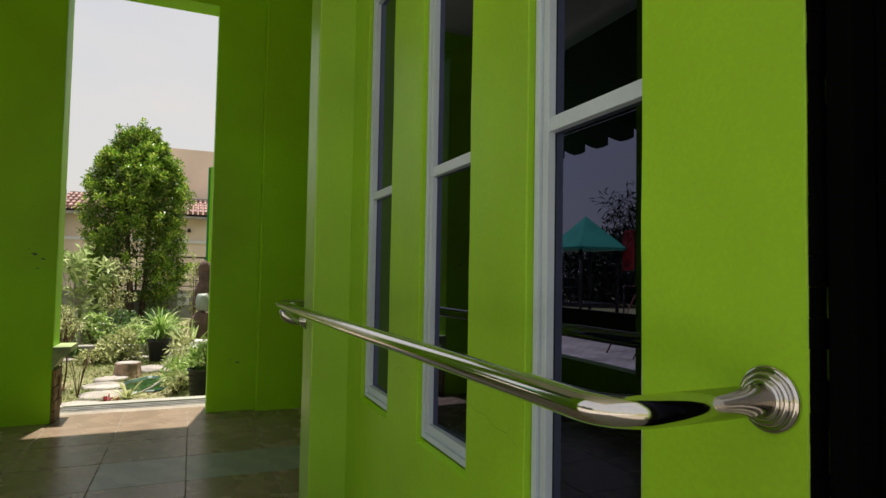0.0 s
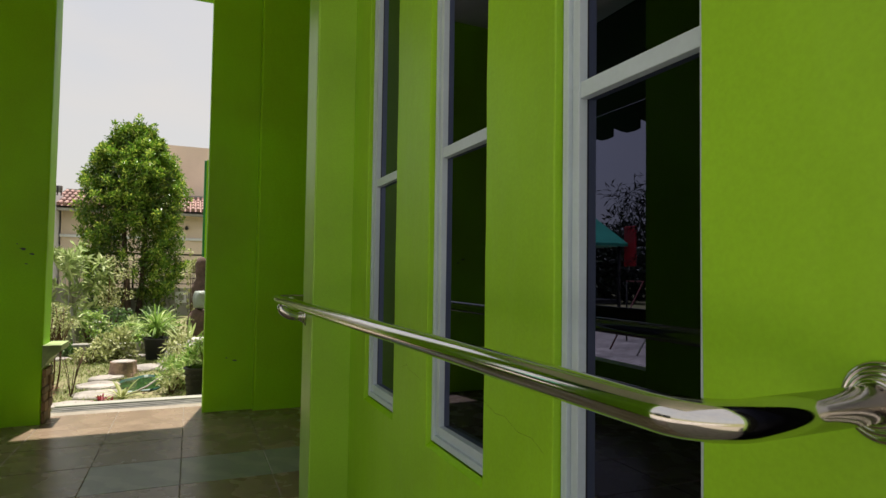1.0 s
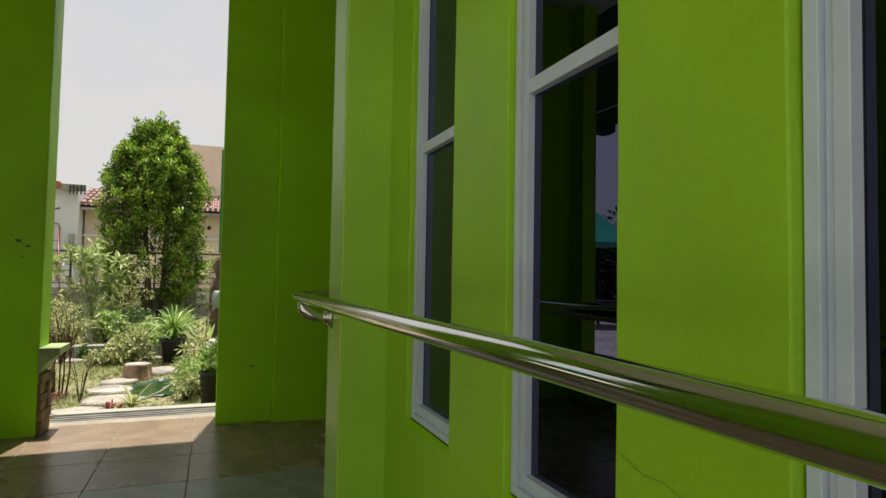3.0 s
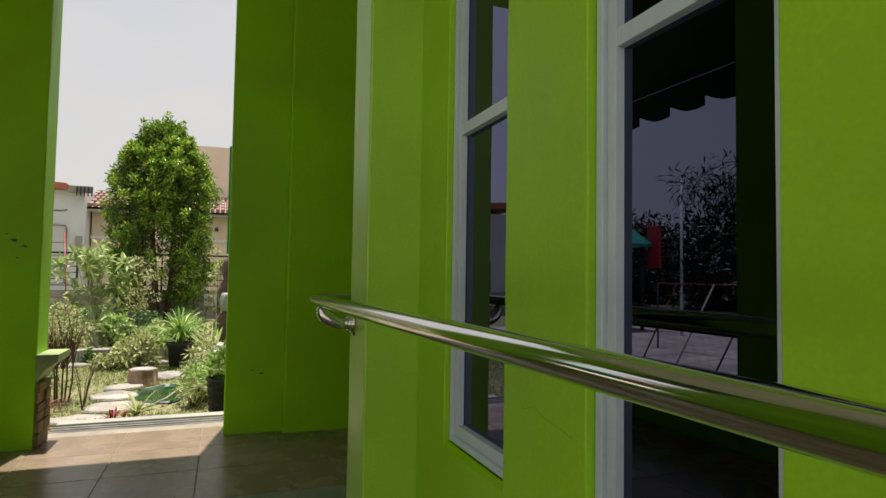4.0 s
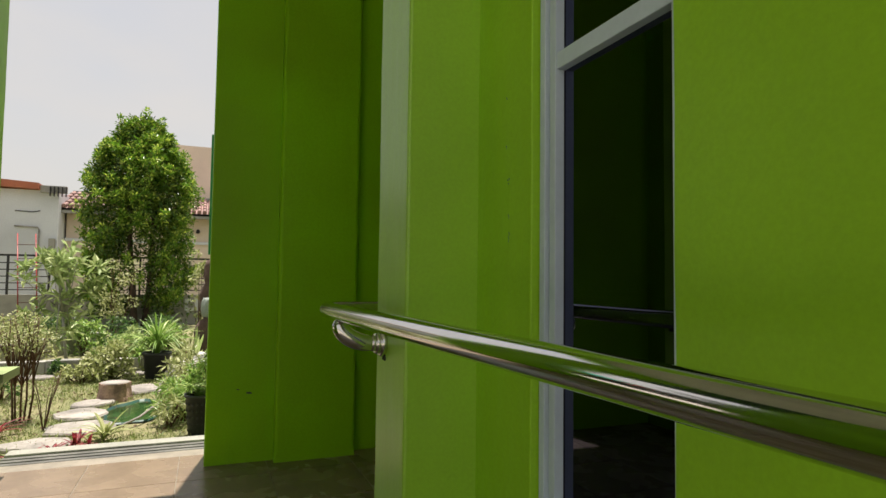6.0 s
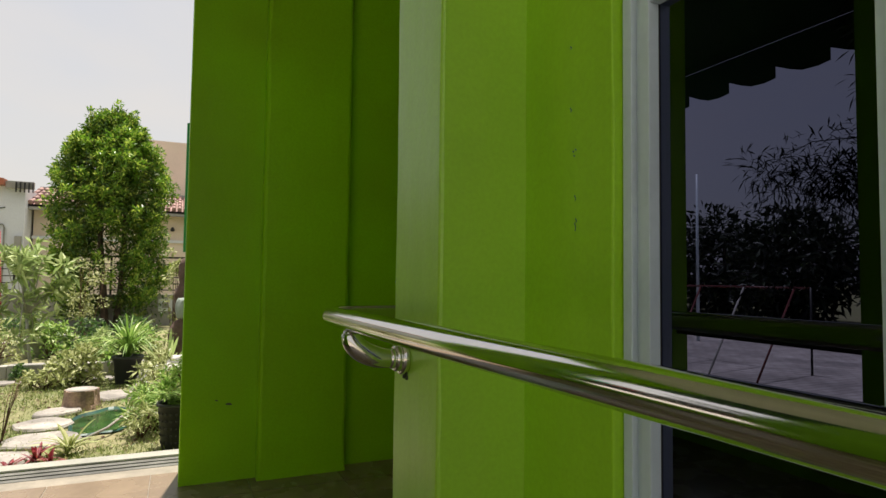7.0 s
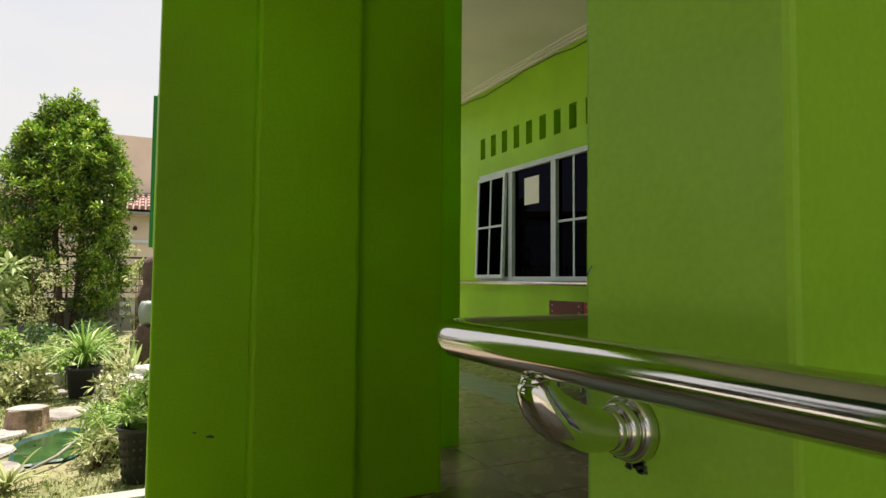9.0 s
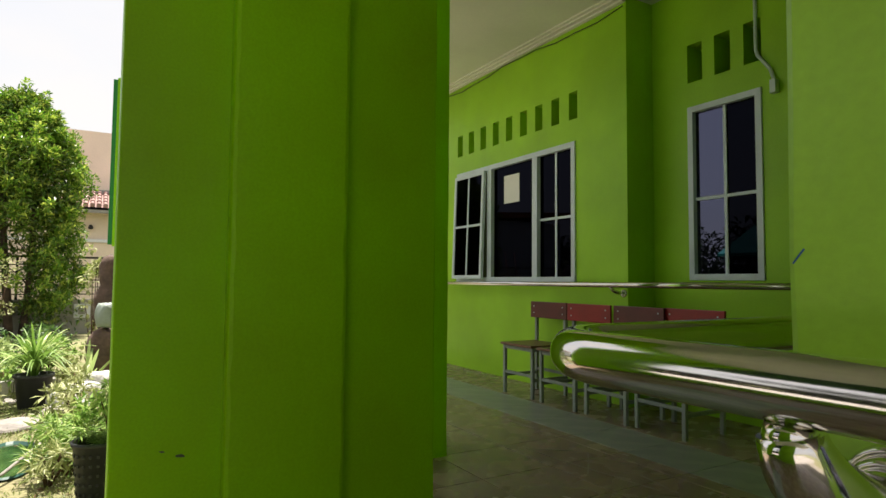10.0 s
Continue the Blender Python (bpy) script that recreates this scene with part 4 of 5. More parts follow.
shrub((-0.74, 8.25, GZ), 0.26, 0.33, 34, 16, M_LEAF_V, "cream variegated small shrub by the kerb", (0.075, 0.04))
shrub((-1.0, 8.1, GZ), 0.17, 0.24, 16, 18, M_LEAF_V, "cream variegated small plant by the kerb", (0.065, 0.035))
shrub((-1.28, 8.55, GZ), 0.10, 0.16, 10, 18, M_LEAF_D, "small dark green plant by the kerb", (0.05, 0.025))
shrub((-0.03, 7.55, GZ), 0.20, 0.36, 18, 22, M_LEAF_V, "pale leafy plant among the rocks", (0.06, 0.02))
shrub((0.0, 6.25, GZ), 0.20, 0.30, 20, 26, M_LEAF_S, "feathery light green plant beside the black pot", (0.08, 0.014))
shrub((0.17, 5.85, GZ + 0.28), 0.17, 0.26, 22, 22, M_LEAF_S, "soft green foliage over the black pot", (0.06, 0.016))
shrub((-0.10, 8.9, GZ), 0.14, 0.36, 12, 18, M_LEAF_V, "yellowish leafy plant behind the big pot", (0.07, 0.03))
shrub((-0.75, 9.5, GZ), 0.22, 0.36, 14, 18, M_LEAF_G, "grey-green leafy plant in the bed", (0.10, 0.035))
shrub((-0.55, 8.75, GZ), 0.14, 0.24, 12, 16, M_LEAF_S, "bright green leafy plant at the kerb", (0.08, 0.03))

shrub((0.06, 9.45, GZ), 0.13, 1.42, 22, 12, M_LEAF_V, "thin yellowish shrub rising behind the statue", (0.07, 0.03))

shrub((-0.10, 6.98, GZ), 0.15, 0.34, 16, 16, M_LEAF_V, "pale thin-leaved plant at the pond's edge", (0.09, 0.018))
shrub((-0.13, 6.55, GZ), 0.13, 0.26, 15, 16, M_LEAF_S, "feathery green plant leaning over the pond", (0.09, 0.016))
shrub((-0.10, 6.10, GZ), 0.14, 0.20, 14, 16, M_LEAF_V, "low pale straggling plant by the hose", (0.07, 0.014))
shrub((-1.45, 7.4, GZ), 0.18, 0.34, 16, 16, M_LEAF_D, "small leafy bush on the turf", (0.05, 0.022))
shrub((-1.3, 10.1, GZ), 0.32, 0.40, 26, 26, M_LEAF_S, "green bushy plant inside the raised bed", (0.07, 0.03))
shrub((-0.30, 9.35, GZ), 0.22, 0.40, 18, 18, M_LEAF_S, "leafy green plant behind the strap-leaf plant", (0.09, 0.035))

# frangipani-like small tree with long grey-green leaves
fr_ = base("small_tree", (-1.42, 9.3, GZ), "young tree with pale stem and long grey-green leaves", "tree")
tips = []
bm = bmesh.new()
tube(bm, [(-1.33, 9.3, GZ - 0.02), (-1.37, 9.3, GZ + 0.3), (-1.40, 9.31, GZ + 0.62)], [0.02, 0.017, 0.015], 10)
part("trunk", bm, M_CONC, fr_)
bm = bmesh.new()
for k in range(44):
    a = 2 * math.pi * k / 44 * 11
    rr_ = 0.38 * math.sqrt(random.uniform(0.02, 1.0))
    q = Vector((-1.40 + rr_ * math.cos(a), 9.31 + rr_ * math.sin(a), GZ + random.uniform(0.42, 1.42) - 0.45 * rr_))
    tube(bm, [(-1.40, 9.31, GZ + 0.60), (-1.40 + 0.5 * rr_ * math.cos(a), 9.31 + 0.5 * rr_ * math.sin(a), GZ + 0.8), q], [0.009, 0.006, 0.003], 6)
    tips.append(q)
part("limb", bm, M_CONC, fr_)
pos = np.repeat(np.array([tuple(q) for q in tips]), 17, axis=0) + rng.normal(size=(17 * len(tips), 3)) * 0.02
dr = rng.normal(size=pos.shape) + np.array([0, 0, 0.55])
leaf_part("foliage", pos, dr, rng.uniform(0.11, 0.20, len(pos)), rng.uniform(0.034, 0.055, len(pos)), M_LEAF_G, fr_, droop=0.18)

# twiggy bush beside the low wall
tw = base("twiggy_bush", (-1.08, 6.6, GZ), "twiggy bush with bare brown stems and thin tips", "shrub")
bm = bmesh.new()
tl = []
for k in range(5):
    a = k * 1.257 + random.uniform(-0.3, 0.3)
    foot = Vector((-1.12 + 0.05 * math.cos(a), 6.6 + 0.05 * math.sin(a), GZ - 0.02))
    fork = Vector((-1.12 + 0.075 * math.cos(a), 6.6 + 0.075 * math.sin(a), GZ + random.uniform(0.28, 0.40)))
    tube(bm, [foot, foot.lerp(fork, 0.5) + Vector((random.uniform(-.012, .012), random.uniform(-.012, .012), 0)), fork], [0.0085, 0.0075, 0.0065], 5)
    for _ in range(9):
        b = a + random.uniform(-1.3, 1.3)
        r1 = random.uniform(0.06, 0.22)
        tip = Vector((-1.12 + r1 * math.cos(b), 6.6 + r1 * math.sin(b), GZ + random.uniform(0.55, 0.80)))
        start = foot.lerp(fork, random.uniform(0.75, 1.0))
        tube(bm, [start, start.lerp(tip, 0.5) + Vector((random.uniform(-.02, .02), random.uniform(-.02, .02), 0.02)), tip], [0.0045, 0.0038, 0.0025], 5)
        tl += [tuple(tip), tuple(start.lerp(tip, 0.85))]
part("stem", bm, M_TWIG, tw)
pos, dr = blob_leaves(tl, [0.05] * len(tl), 9)
leaf_part("foliage", pos, dr, 0.032, 0.014, M_LEAF_V, tw)
tw2 = base("twiggy_bush", (-0.90, 6.25, GZ), "sparse little bush of bare stems", "shrub")
bm = bmesh.new()
for k in range(9):
    a = random.uniform(0, 2 * math.pi)
    tube(bm, [(-0.90, 6.25, GZ - 0.02), (-0.90 + 0.04 * math.cos(a), 6.25 + 0.04 * math.sin(a), GZ + 0.2), (-0.90 + 0.09 * math.cos(a), 6.25 + 0.09 * math.sin(a), GZ + random.uniform(0.3, 0.42))], [0.004, 0.003, 0.0015], 5)
part("stem", bm, M_TWIG, tw2)

# rosettes and potted plants
rosette("strap_plant", (-0.33, 8.2, GZ), "arching striped strap-leaf plant in a black pot", 150, 0.66, 0.013, M_LEAF_S, (0.85, 1.54), 0.62, pot=(0.135, 0.27))
rosette("bromeliad", (-0.47, 5.86, GZ), "yellow-green bromeliad rosette by the threshold", 22, 0.26, 0.017, M_LEAF_V, (0.4, 1.2), 0.4)
for x, y, s in ((-0.61, 5.72, 0.15), (-0.53, 5.62, 0.12), (-0.72, 5.58, 0.10), (-1.16, 6.15, 0.26), (-0.82, 5.5, 0.09), (-1.02, 5.55, 0.10)):
    rosette("crimson_plant", (x, y, GZ), "small crimson spiky rosette in the bed", 16, s, 0.013, M_LEAF_R, (0.4, 1.3), 0.35)
rosette("fern", (0.20, 6.7, GZ), "green fern beside the statue", 24, 0.42, 0.018, M_LEAF_S, (0.6, 1.3), 0.5)
rosette("agave", (0.02, 8.75, GZ), "stiff grey-green agave behind the rocks", 14, 0.55, 0.026, M_LEAF_G, (0.8, 1.4), 0.15)

bp = base("plant_pot", (0.12, 5.78, GZ), "dented black plastic pot holding a fern", "pot")
part("pot", lathe(bmesh.new(), [(0.082, 0.0), (0.086, 0.01), (0.108, 0.27), (0.118, 0.272), (0.119, 0.29), (0.104, 0.29), (0.10, 0.25), (0.001, 0.25)], 26, Matrix.Translation((0.12, 5.78, GZ))), M_POT, bp)
bm = bmesh.new()
for k in range(20):
    a = 2 * math.pi * k / 20
    for j in range(5):
        z = GZ + 0.05 + 0.045 * j
        rr_ = 0.0865 + 0.021 * (0.05 + 0.045 * j) / 0.25
        bm_p = Matrix.Translation((0.12 + rr_ * math.cos(a), 5.78 + rr_ * math.sin(a), z)) @ Matrix.Rotation(a, 4, "Z")
        r_ = bmesh.ops.create_cube(bm, size=0.013)
        bmesh.ops.transform(bm, matrix=bm_p @ Matrix.Diagonal((0.35, 1, 1, 1)), verts=r_["verts"])
part("embossing", bm, M_POT, bp)["kind"] = "stuff"
bm = bmesh.new()
for k in range(20):
    az = random.uniform(0, 2 * math.pi)
    L_ = random.uniform(0.2, 0.36)
    for j in range(14):
        t = j / 13
        p = (0.12 + math.cos(az) * L_ * t * 0.75, 5.78 + math.sin(az) * L_ * t * 0.75, GZ + 0.26 + L_ * (1.1 * t - 0.75 * t * t))
        for sgn in (-1, 1):
            strap(bm, p, az + sgn * 1.25, 0.05 * (1.05 - t), 0.007, 0.2, 0.2, 2)
part("fronds", bm, M_LEAF_S, bp)

# stump, stones, pond, kerb
st = base("tree_stump", (-0.585, 7.2, GZ), "sawn tree stump with rough reddish bark", "stump")
bm = bmesh.new()
n = 26
rings = []
for r_, z_ in ((0.145, -0.02), (0.132, 0.04), (0.123, 0.11), (0.12, 0.15)):
    rings.append([bm.verts.new((-0.585 + r_ * (1 + 0.06 * math.sin(5 * a) + 0.03 * math.sin(11 * a + z_ * 30)) * math.cos(a), 7.2 + r_ * (1 + 0.06 * math.sin(5 * a)) * math.sin(a), GZ + z_)) for a in [2 * math.pi * k / n for k in range(n)]])
for a, b in zip(rings, rings[1:]):
    for k in range(n):
        bm.faces.new((a[k], a[(k + 1) % n], b[(k + 1) % n], b[k]))
bm.faces.new(rings[-1])
part("bark", bm, mat("reddish_bark", (0.44, 0.29, 0.235), 0.9, var=0.3, scale=10, grain=70, bump=0.7, dist=0.01), st)
part("sawn_face", lathe(bmesh.new(), [(0.001, 0.0), (0.114, 0.0), (0.111, 0.006), (0.001, 0.007)], 26, Matrix.Translation((-0.585, 7.2, GZ + 0.15))), M_STONE, st, "pale sawn top")


def stone(at, rx, ry, rz, label="pale flat garden stone", name="stone", material=None):
    bm = bmesh.new()
    bmesh.ops.create_icosphere(bm, subdivisions=3, radius=1.0)
    ph = random.uniform(0, 9)
    for v in bm.verts:
        k = 1 + 0.22 * noise.noise(v.co * 1.7 + Vector((ph, 0, 0))) + 0.08 * noise.noise(v.co * 5 + Vector((0, ph, 0)))
        v.co = Vector((v.co.x * rx * k, v.co.y * ry * k, max(-0.6, min(0.75, v.co.z)) * rz * k))
    for f in bm.faces:
        f.smooth = True
    bmesh.ops.translate(bm, vec=Vector(at), verts=bm.verts)
    return thing(name, bm, material or M_STONE, label, "stone", "garden stones")


def flagstone(x, y, rx, ry, h=0.03):
    """A thin split slab with a broken outline and worn edge."""
    bm = bmesh.new()
    n, ph = 15, random.uniform(0, 9)
    rings = []
    for k, (g, z) in enumerate(((1.0, -0.03), (1.0, h * 0.55), (0.95, h), (0.55, h * 1.12))):
        rings.append([bm.verts.new((x + rx * g * q * math.cos(t), y + ry * g * q * math.sin(t), GZ + z + 0.006 * noise.noise(Vector((3 * t, ph, k)))))
                      for t, q in [(2 * math.pi * j / n, 1 + 0.30 * noise.noise(Vector((1.5 * math.cos(2 * math.pi * j / n) + ph, 1.5 * math.sin(2 * math.pi * j / n), ph)))) for j in range(n)]])
    for a, b in zip(rings, rings[1:]):
        for j in range(n):
            bm.faces.new((a[j], a[(j + 1) % n], b[(j + 1) % n], b[j]))
    bm.faces.new(rings[-1])
    return thing("flagstone", bm, M_STONE, "weathered grey-beige flagstone set in the turf", "stone", "garden stones")


for x, y, a, b in ((-0.72, 7.0, 0.15, 0.15), (-0.74, 6.62, 0.19, 0.19), (-0.68, 6.18, 0.22, 0.20), (-0.84, 5.80, 0.20, 0.14), (-0.40, 7.55, 0.17, 0.20), (-0.14, 7.4, 0.14, 0.17), (-1.5, 8.42, 0.30, 0.12), (-0.50, 8.42, 0.16, 0.11), (-0.95, 8.46, 0.22, 0.10)):
    flagstone(x, y, a, b)
for x, y, a, b, c in ((-0.16, 7.7, 0.12, 0.12, 0.08), (-0.05, 6.95, 0.08, 0.10, 0.09)):
    stone((x, y, GZ + c * 0.15), a, b, c)
for x, y, z, s in ((-0.10, 8.0, 0.06, 0.13), (0.02, 8.1, 0.10, 0.15), (-0.02, 7.85, 0.04, 0.10), (0.14, 8.2, 0.18, 0.12), (-0.16, 7.85, 0.02, 0.08)):
    stone((x, y, GZ + z), s, s * 0.8, s * 0.8, "rough pale garden rock", "rock", M_ROCK)

pond = base("pond", (-0.36, 6.65, GZ), "small garden pond with dark green water", "pond")
bm = bmesh.new()
n = 30
out_, inn_, low_ = [], [], []
for k in range(n):
    a = 2 * math.pi * k / n
    w = 1 + 0.12 * math.sin(2 * a + 1) + 0.06 * math.sin(5 * a)
    out_.append(bm.verts.new((-0.36 + 0.208 * w * math.cos(a), 6.65 + 0.475 * w * math.sin(a), GZ + 0.012)))
    inn_.append(bm.verts.new((-0.36 + 0.20 * w * math.cos(a), 6.65 + 0.46 * w * math.sin(a), GZ + 0.022)))
    low_.append(bm.verts.new((-0.36 + 0.18 * w * math.cos(a), 6.65 + 0.43 * w * math.sin(a), GZ + 0.003)))
for a, b in ((out_, inn_), (inn_, low_)):
    for k in range(n):
        bm.faces.new((a[k], a[(k + 1) % n], b[(k + 1) % n], b[k]))
part("liner", bm, M_LINER, pond, "teal pond liner edge")
bm = bmesh.new()
bm.faces.new([bm.verts.new((-0.36 + 0.195 * (1 + 0.12 * math.sin(2 * a + 1) + 0.06 * math.sin(5 * a)) * math.cos(a), 6.65 + 0.45 * (1 + 0.12 * math.sin(2 * a + 1) + 0.06 * math.sin(5 * a)) * math.sin(a), GZ + 0.008)) for a in [2 * math.pi * k / n for k in range(n)]])
part("water", bm, M_WATER, pond, "still dark green water")
thing("hose", tube(bmesh.new(), [(-0.42, 6.05, GZ + 0.03), (-0.30, 6.2, GZ + 0.06), (-0.2, 6.45, GZ + 0.10), (-0.15, 6.8, GZ + 0.08)], 0.009, 8), M_STONE, "pale thin hose lying at the pond", "hose")

kb = base("kerb", (-1.0, 8.95, GZ), "low pale concrete kerb round the raised bed", "kerb", kind="structure")
x = -2.6
while x < -0.28:
    part("block", boxm(x, x + 0.295, 8.62, 8.75, GZ - 0.02, GZ + 0.145 + random.uniform(-.006, .006), bevel=0.01), M_CONC, kb)
    x += 0.30
bm = boxm(-0.06, 0.06, -1.1, 1.1, -0.02, 0.24, bevel=0.01)
bmesh.ops.transform(bm, matrix=pose(-1.75, 10.1, GZ, 0, 0, -28), verts=bm.verts)
part("block", bm, M_CONC, kb)

# statue: one weathered upright stone form
bm = bmesh.new()
prof_s = [(0.15, -0.02), (0.16, 0.06), (0.12, 0.18), (0.10, 0.30), (0.12, 0.42), (0.085, 0.52), (0.13, 0.64), (0.12, 0.76), (0.115, 0.88), (0.075, 0.96), (0.10, 1.06), (0.085, 1.16), (0.05, 1.24), (0.004, 1.27)]
lathe(bm, prof_s, 30, Matrix.Translation((0.19, 9.2, GZ)))
bmesh.ops.subdivide_edges(bm, edges=bm.edges, cuts=1, use_grid_fill=True)
for v in bm.verts:
    c_ = Vector((0.19, 9.2, v.co.z))
    k = 1 + 0.42 * noise.noise(v.co * 6) + 0.22 * noise.noise(v.co * 15) + 0.10 * noise.noise(v.co * 34)
    v.co = c_ + (v.co - c_) * k
thing("statue", bm, M_STATUE, "weathered brown stone garden statue", "statue")
stone((0.17, 8.95, GZ + 0.66), 0.09, 0.06, 0.17, "smooth grey-green oval stone leaning on the statue", "boulder", M_LEG)
stone((0.17, 9.0, GZ + 0.28), 0.16, 0.14, 0.34, "dark rough rock carrying the oval stone", "rock", M_STATUE)

# grass and litter on the ground
# the plot widens towards its far end: every planted thing keeps its foot on the ground
LAID, STANDS = (5.0, 5.8, 7.2, 8.2, 9.2, 10.4, 12.2, 13.8), (5.0, 5.83, 7.31, 8.45, 9.62, 11.1, 13.4, 15.4)
for ob in [o for o in scene.objects if o not in before_garden and o.parent is None]:
    if ob.type == "EMPTY":
        x, y = ob.location.x, ob.location.y
    else:
        x, y = (sum(v[k] for v in ob.bound_box) / 8 for k in (0, 1))
    y1 = float(np.interp(y, LAID, STANDS))
    k = (y1 - 1.1) / (y - 1.1)
    ob.matrix_world = Matrix.Translation((0.1 + (x - 0.1) * k, y1, GZ)) @ Matrix.Scale(k, 4) @ Matrix.Translation((-x, -y, -GZ)) @ ob.matrix_world
N = 34000
gx, gy = rng.uniform(-2.4, 0.7, N), rng.uniform(5.08, 9.4, N)
keep = (np.abs((gx + 0.36) / 0.24) ** 2 + np.abs((gy - 6.72) / 0.53) ** 2 > 1) & (rng.random(N) < 0.35 + 0.65 * (np.sin(gx * 5) * np.cos(gy * 4) > -0.3))
gx, gy = gx[keep], gy[keep]
gp = np.stack([gx, gy, np.full(len(gx), GZ - 0.004)], 1)
gd = rng.normal(size=(len(gx), 3)) * 0.5 + np.array([0, 0, 1.0])
gob = tagged(new("grass", leaves_mesh("grass", gp, gd, rng.uniform(0.025, 0.08, len(gx)), 0.006, M_GRASS, 0.3, 0.1)), "patchy sunlit garden grass", "grass", kind="stuff")
N = 700
lp = np.stack([rng.uniform(-1.6, 0.4, N), rng.uniform(5.1, 8.6, N), np.full(N, GZ + 0.006)], 1)
tagged(new("leaf_litter", leaves_mesh("leaf_litter", lp, rng.normal(size=(N, 3)) * np.array([1, 1, 0.1]), 0.04, 0.02, M_TWIG, 0.02, 0.05)), "scattered dry brown leaves", "leaf litter", kind="stuff")


# ---- fence and buildings beyond the garden ----
FY = 16.0
fw_ = structure("boundary_wall", boxm(-9, 6, FY, FY + 0.15, -0.6, 0.48), M_CONC, "low pale boundary wall under the fence")
part("relief_panel", boxm(-0.30, -0.02, FY - 0.02, FY + 0.002, 0.12, 0.39, bevel=0.008), M_WHITE, fw_, "square plaster relief panel")
part("relief_panel", boxm(-0.22, -0.10, FY - 0.035, FY - 0.018, 0.19, 0.32, bevel=0.01), M_CONC, fw_)


def fence(x0, x1, label):
    f = base("fence", ((x0 + x1) / 2, FY + 0.07, 0.48), label, "fence")
    n = max(1, round((x1 - x0) / 0.75))
    for k in range(n + 1):
        x = x0 + (x1 - x0) * k / n
        part("post", boxm(x - 0.02, x + 0.02, FY + 0.05, FY + 0.09, 0.48, 1.31), M_IRON, f)
    for z in (0.58, 0.72, 0.86, 1.00, 1.14):
        part("bar", boxm(x0, x1, FY + 0.062, FY + 0.078, z - 0.01, z + 0.01), M_IRON, f)
    part("top_rail", boxm(x0 - 0.02, x1 + 0.02, FY + 0.045, FY + 0.095, 1.28, 1.32), M_IRON, f)


fence(-5.9, -2.95, "black iron fence with horizontal bars on the wall")
fence(-2.0, 2.6, "black iron fence with horizontal bars beside the gate gap")


def building(name, at, label, x0, x1, y0, y1, z1, material):
    b = base(name, at, label, "house")
    part("wall", boxm(x0, x1, y0, y1, -0.6, z1), material, b)
    return b


wb = building("house", (-6, 20, 0), "white rendered house with an orange roof edge", -8.5, -3.55, 19.6, 25, 2.86, M_WHITE)
bm = bmesh.new()
sharp(bm, [(-8.8, 19.3, 3.3), (-3.95, 19.3, 3.02), (-3.95, 25.3, 3.02), (-8.8, 25.3, 3.3), (-8.8, 19.3, 3.08), (-3.95, 19.3, 2.86), (-3.95, 25.3, 2.86), (-8.8, 25.3, 3.08)],
      [(0, 1, 2, 3), (7, 6, 5, 4), (0, 4, 5, 1), (1, 5, 6, 2), (2, 6, 7, 3), (3, 7, 4, 0)])
part("roof", bm, M_ROOFO, wb, "orange metal roof sheet")
part("gutter", boxm(-3.94, -3.35, 19.45, 19.6, 2.80, 2.98), M_CONC, wb)
for k in range(5):
    part("bracket_arm", boxm(-3.72 + 0.09 * k, -3.70 + 0.09 * k, 19.38, 19.45, 2.70 + 0.0 * k, 2.95), M_IRON, wb)
part("cable", tube(bmesh.new(), [(-4.5, 19.58, 2.3), (-4.1, 19.58, 2.28), (-3.95, 19.58, 2.32)], 0.012, 6), M_IRON, wb)
part("pipe", tube(bmesh.new(), [(-4.5, 19.57, 1.9), (-3.98, 19.57, 1.88), (-3.95, 19.57, 1.8), (-3.95, 19.57, 0.3)], 0.02, 8), M_CONC, wb)
part("meter_box", boxm(-3.72, -3.58, 19.5, 19.6, 1.3, 1.6, bevel=0.01), M_CONC, wb)

wb.location.z = 0.25

bb = building("house", (0, 22, 0), "beige rendered house with red clay tile roof", -3.5, 6, 20.4, 28, 2.55, M_BEIGE)
part("wall", boxm(-1.9, 6, 22.2, 28, 2.55, 4.95), M_BEIGE, bb, "beige upper storey")
part("fascia", boxm(-3.6, 6.1, 19.95, 20.05, 2.36, 2.50), M_CONC, bb)
rf = part("roof", sharp(bmesh.new(), [(-3.7, 19.95, 2.50), (6.1, 19.95, 2.50), (6.1, 22.15, 3.15), (-3.7, 22.15, 3.15), (-3.7, 19.95, 2.44), (6.1, 19.95, 2.44), (6.1, 22.15, 3.05), (-3.7, 22.15, 3.05)],
                        [(0, 1, 2, 3), (7, 6, 5, 4), (0, 4, 5, 1), (1, 5, 6, 2), (2, 6, 7, 3), (3, 7, 4, 0)]), M_ROOFT, bb, "red clay tile roof")
bm = bmesh.new()
for k in range(66):
    x = -3.65 + 0.148 * k
    for j in range(5):
        t0, t1 = j / 5, (j + 1) / 5
        p0 = Vector((x, 19.93 + 2.2 * t0, 2.52 + 0.65 * t0 + 0.03))
        p1 = Vector((x, 19.93 + 2.2 * t1, 2.52 + 0.65 * t1 + 0.01))
        tube(bm, [p0, p1], [0.06, 0.05], 6)
tl_ = part("roof_tiles", bm, M_ROOFT, rf)
tl_["kind"] = "stuff"
part("capping", boxm(-3.7, 6.1, 22.12, 22.19, 3.1, 3.24), M_CONC, bb)
part("moulding", boxm(-3.52, 6.02, 20.34, 20.4, 1.62, 1.70), M_WHITE, bb)
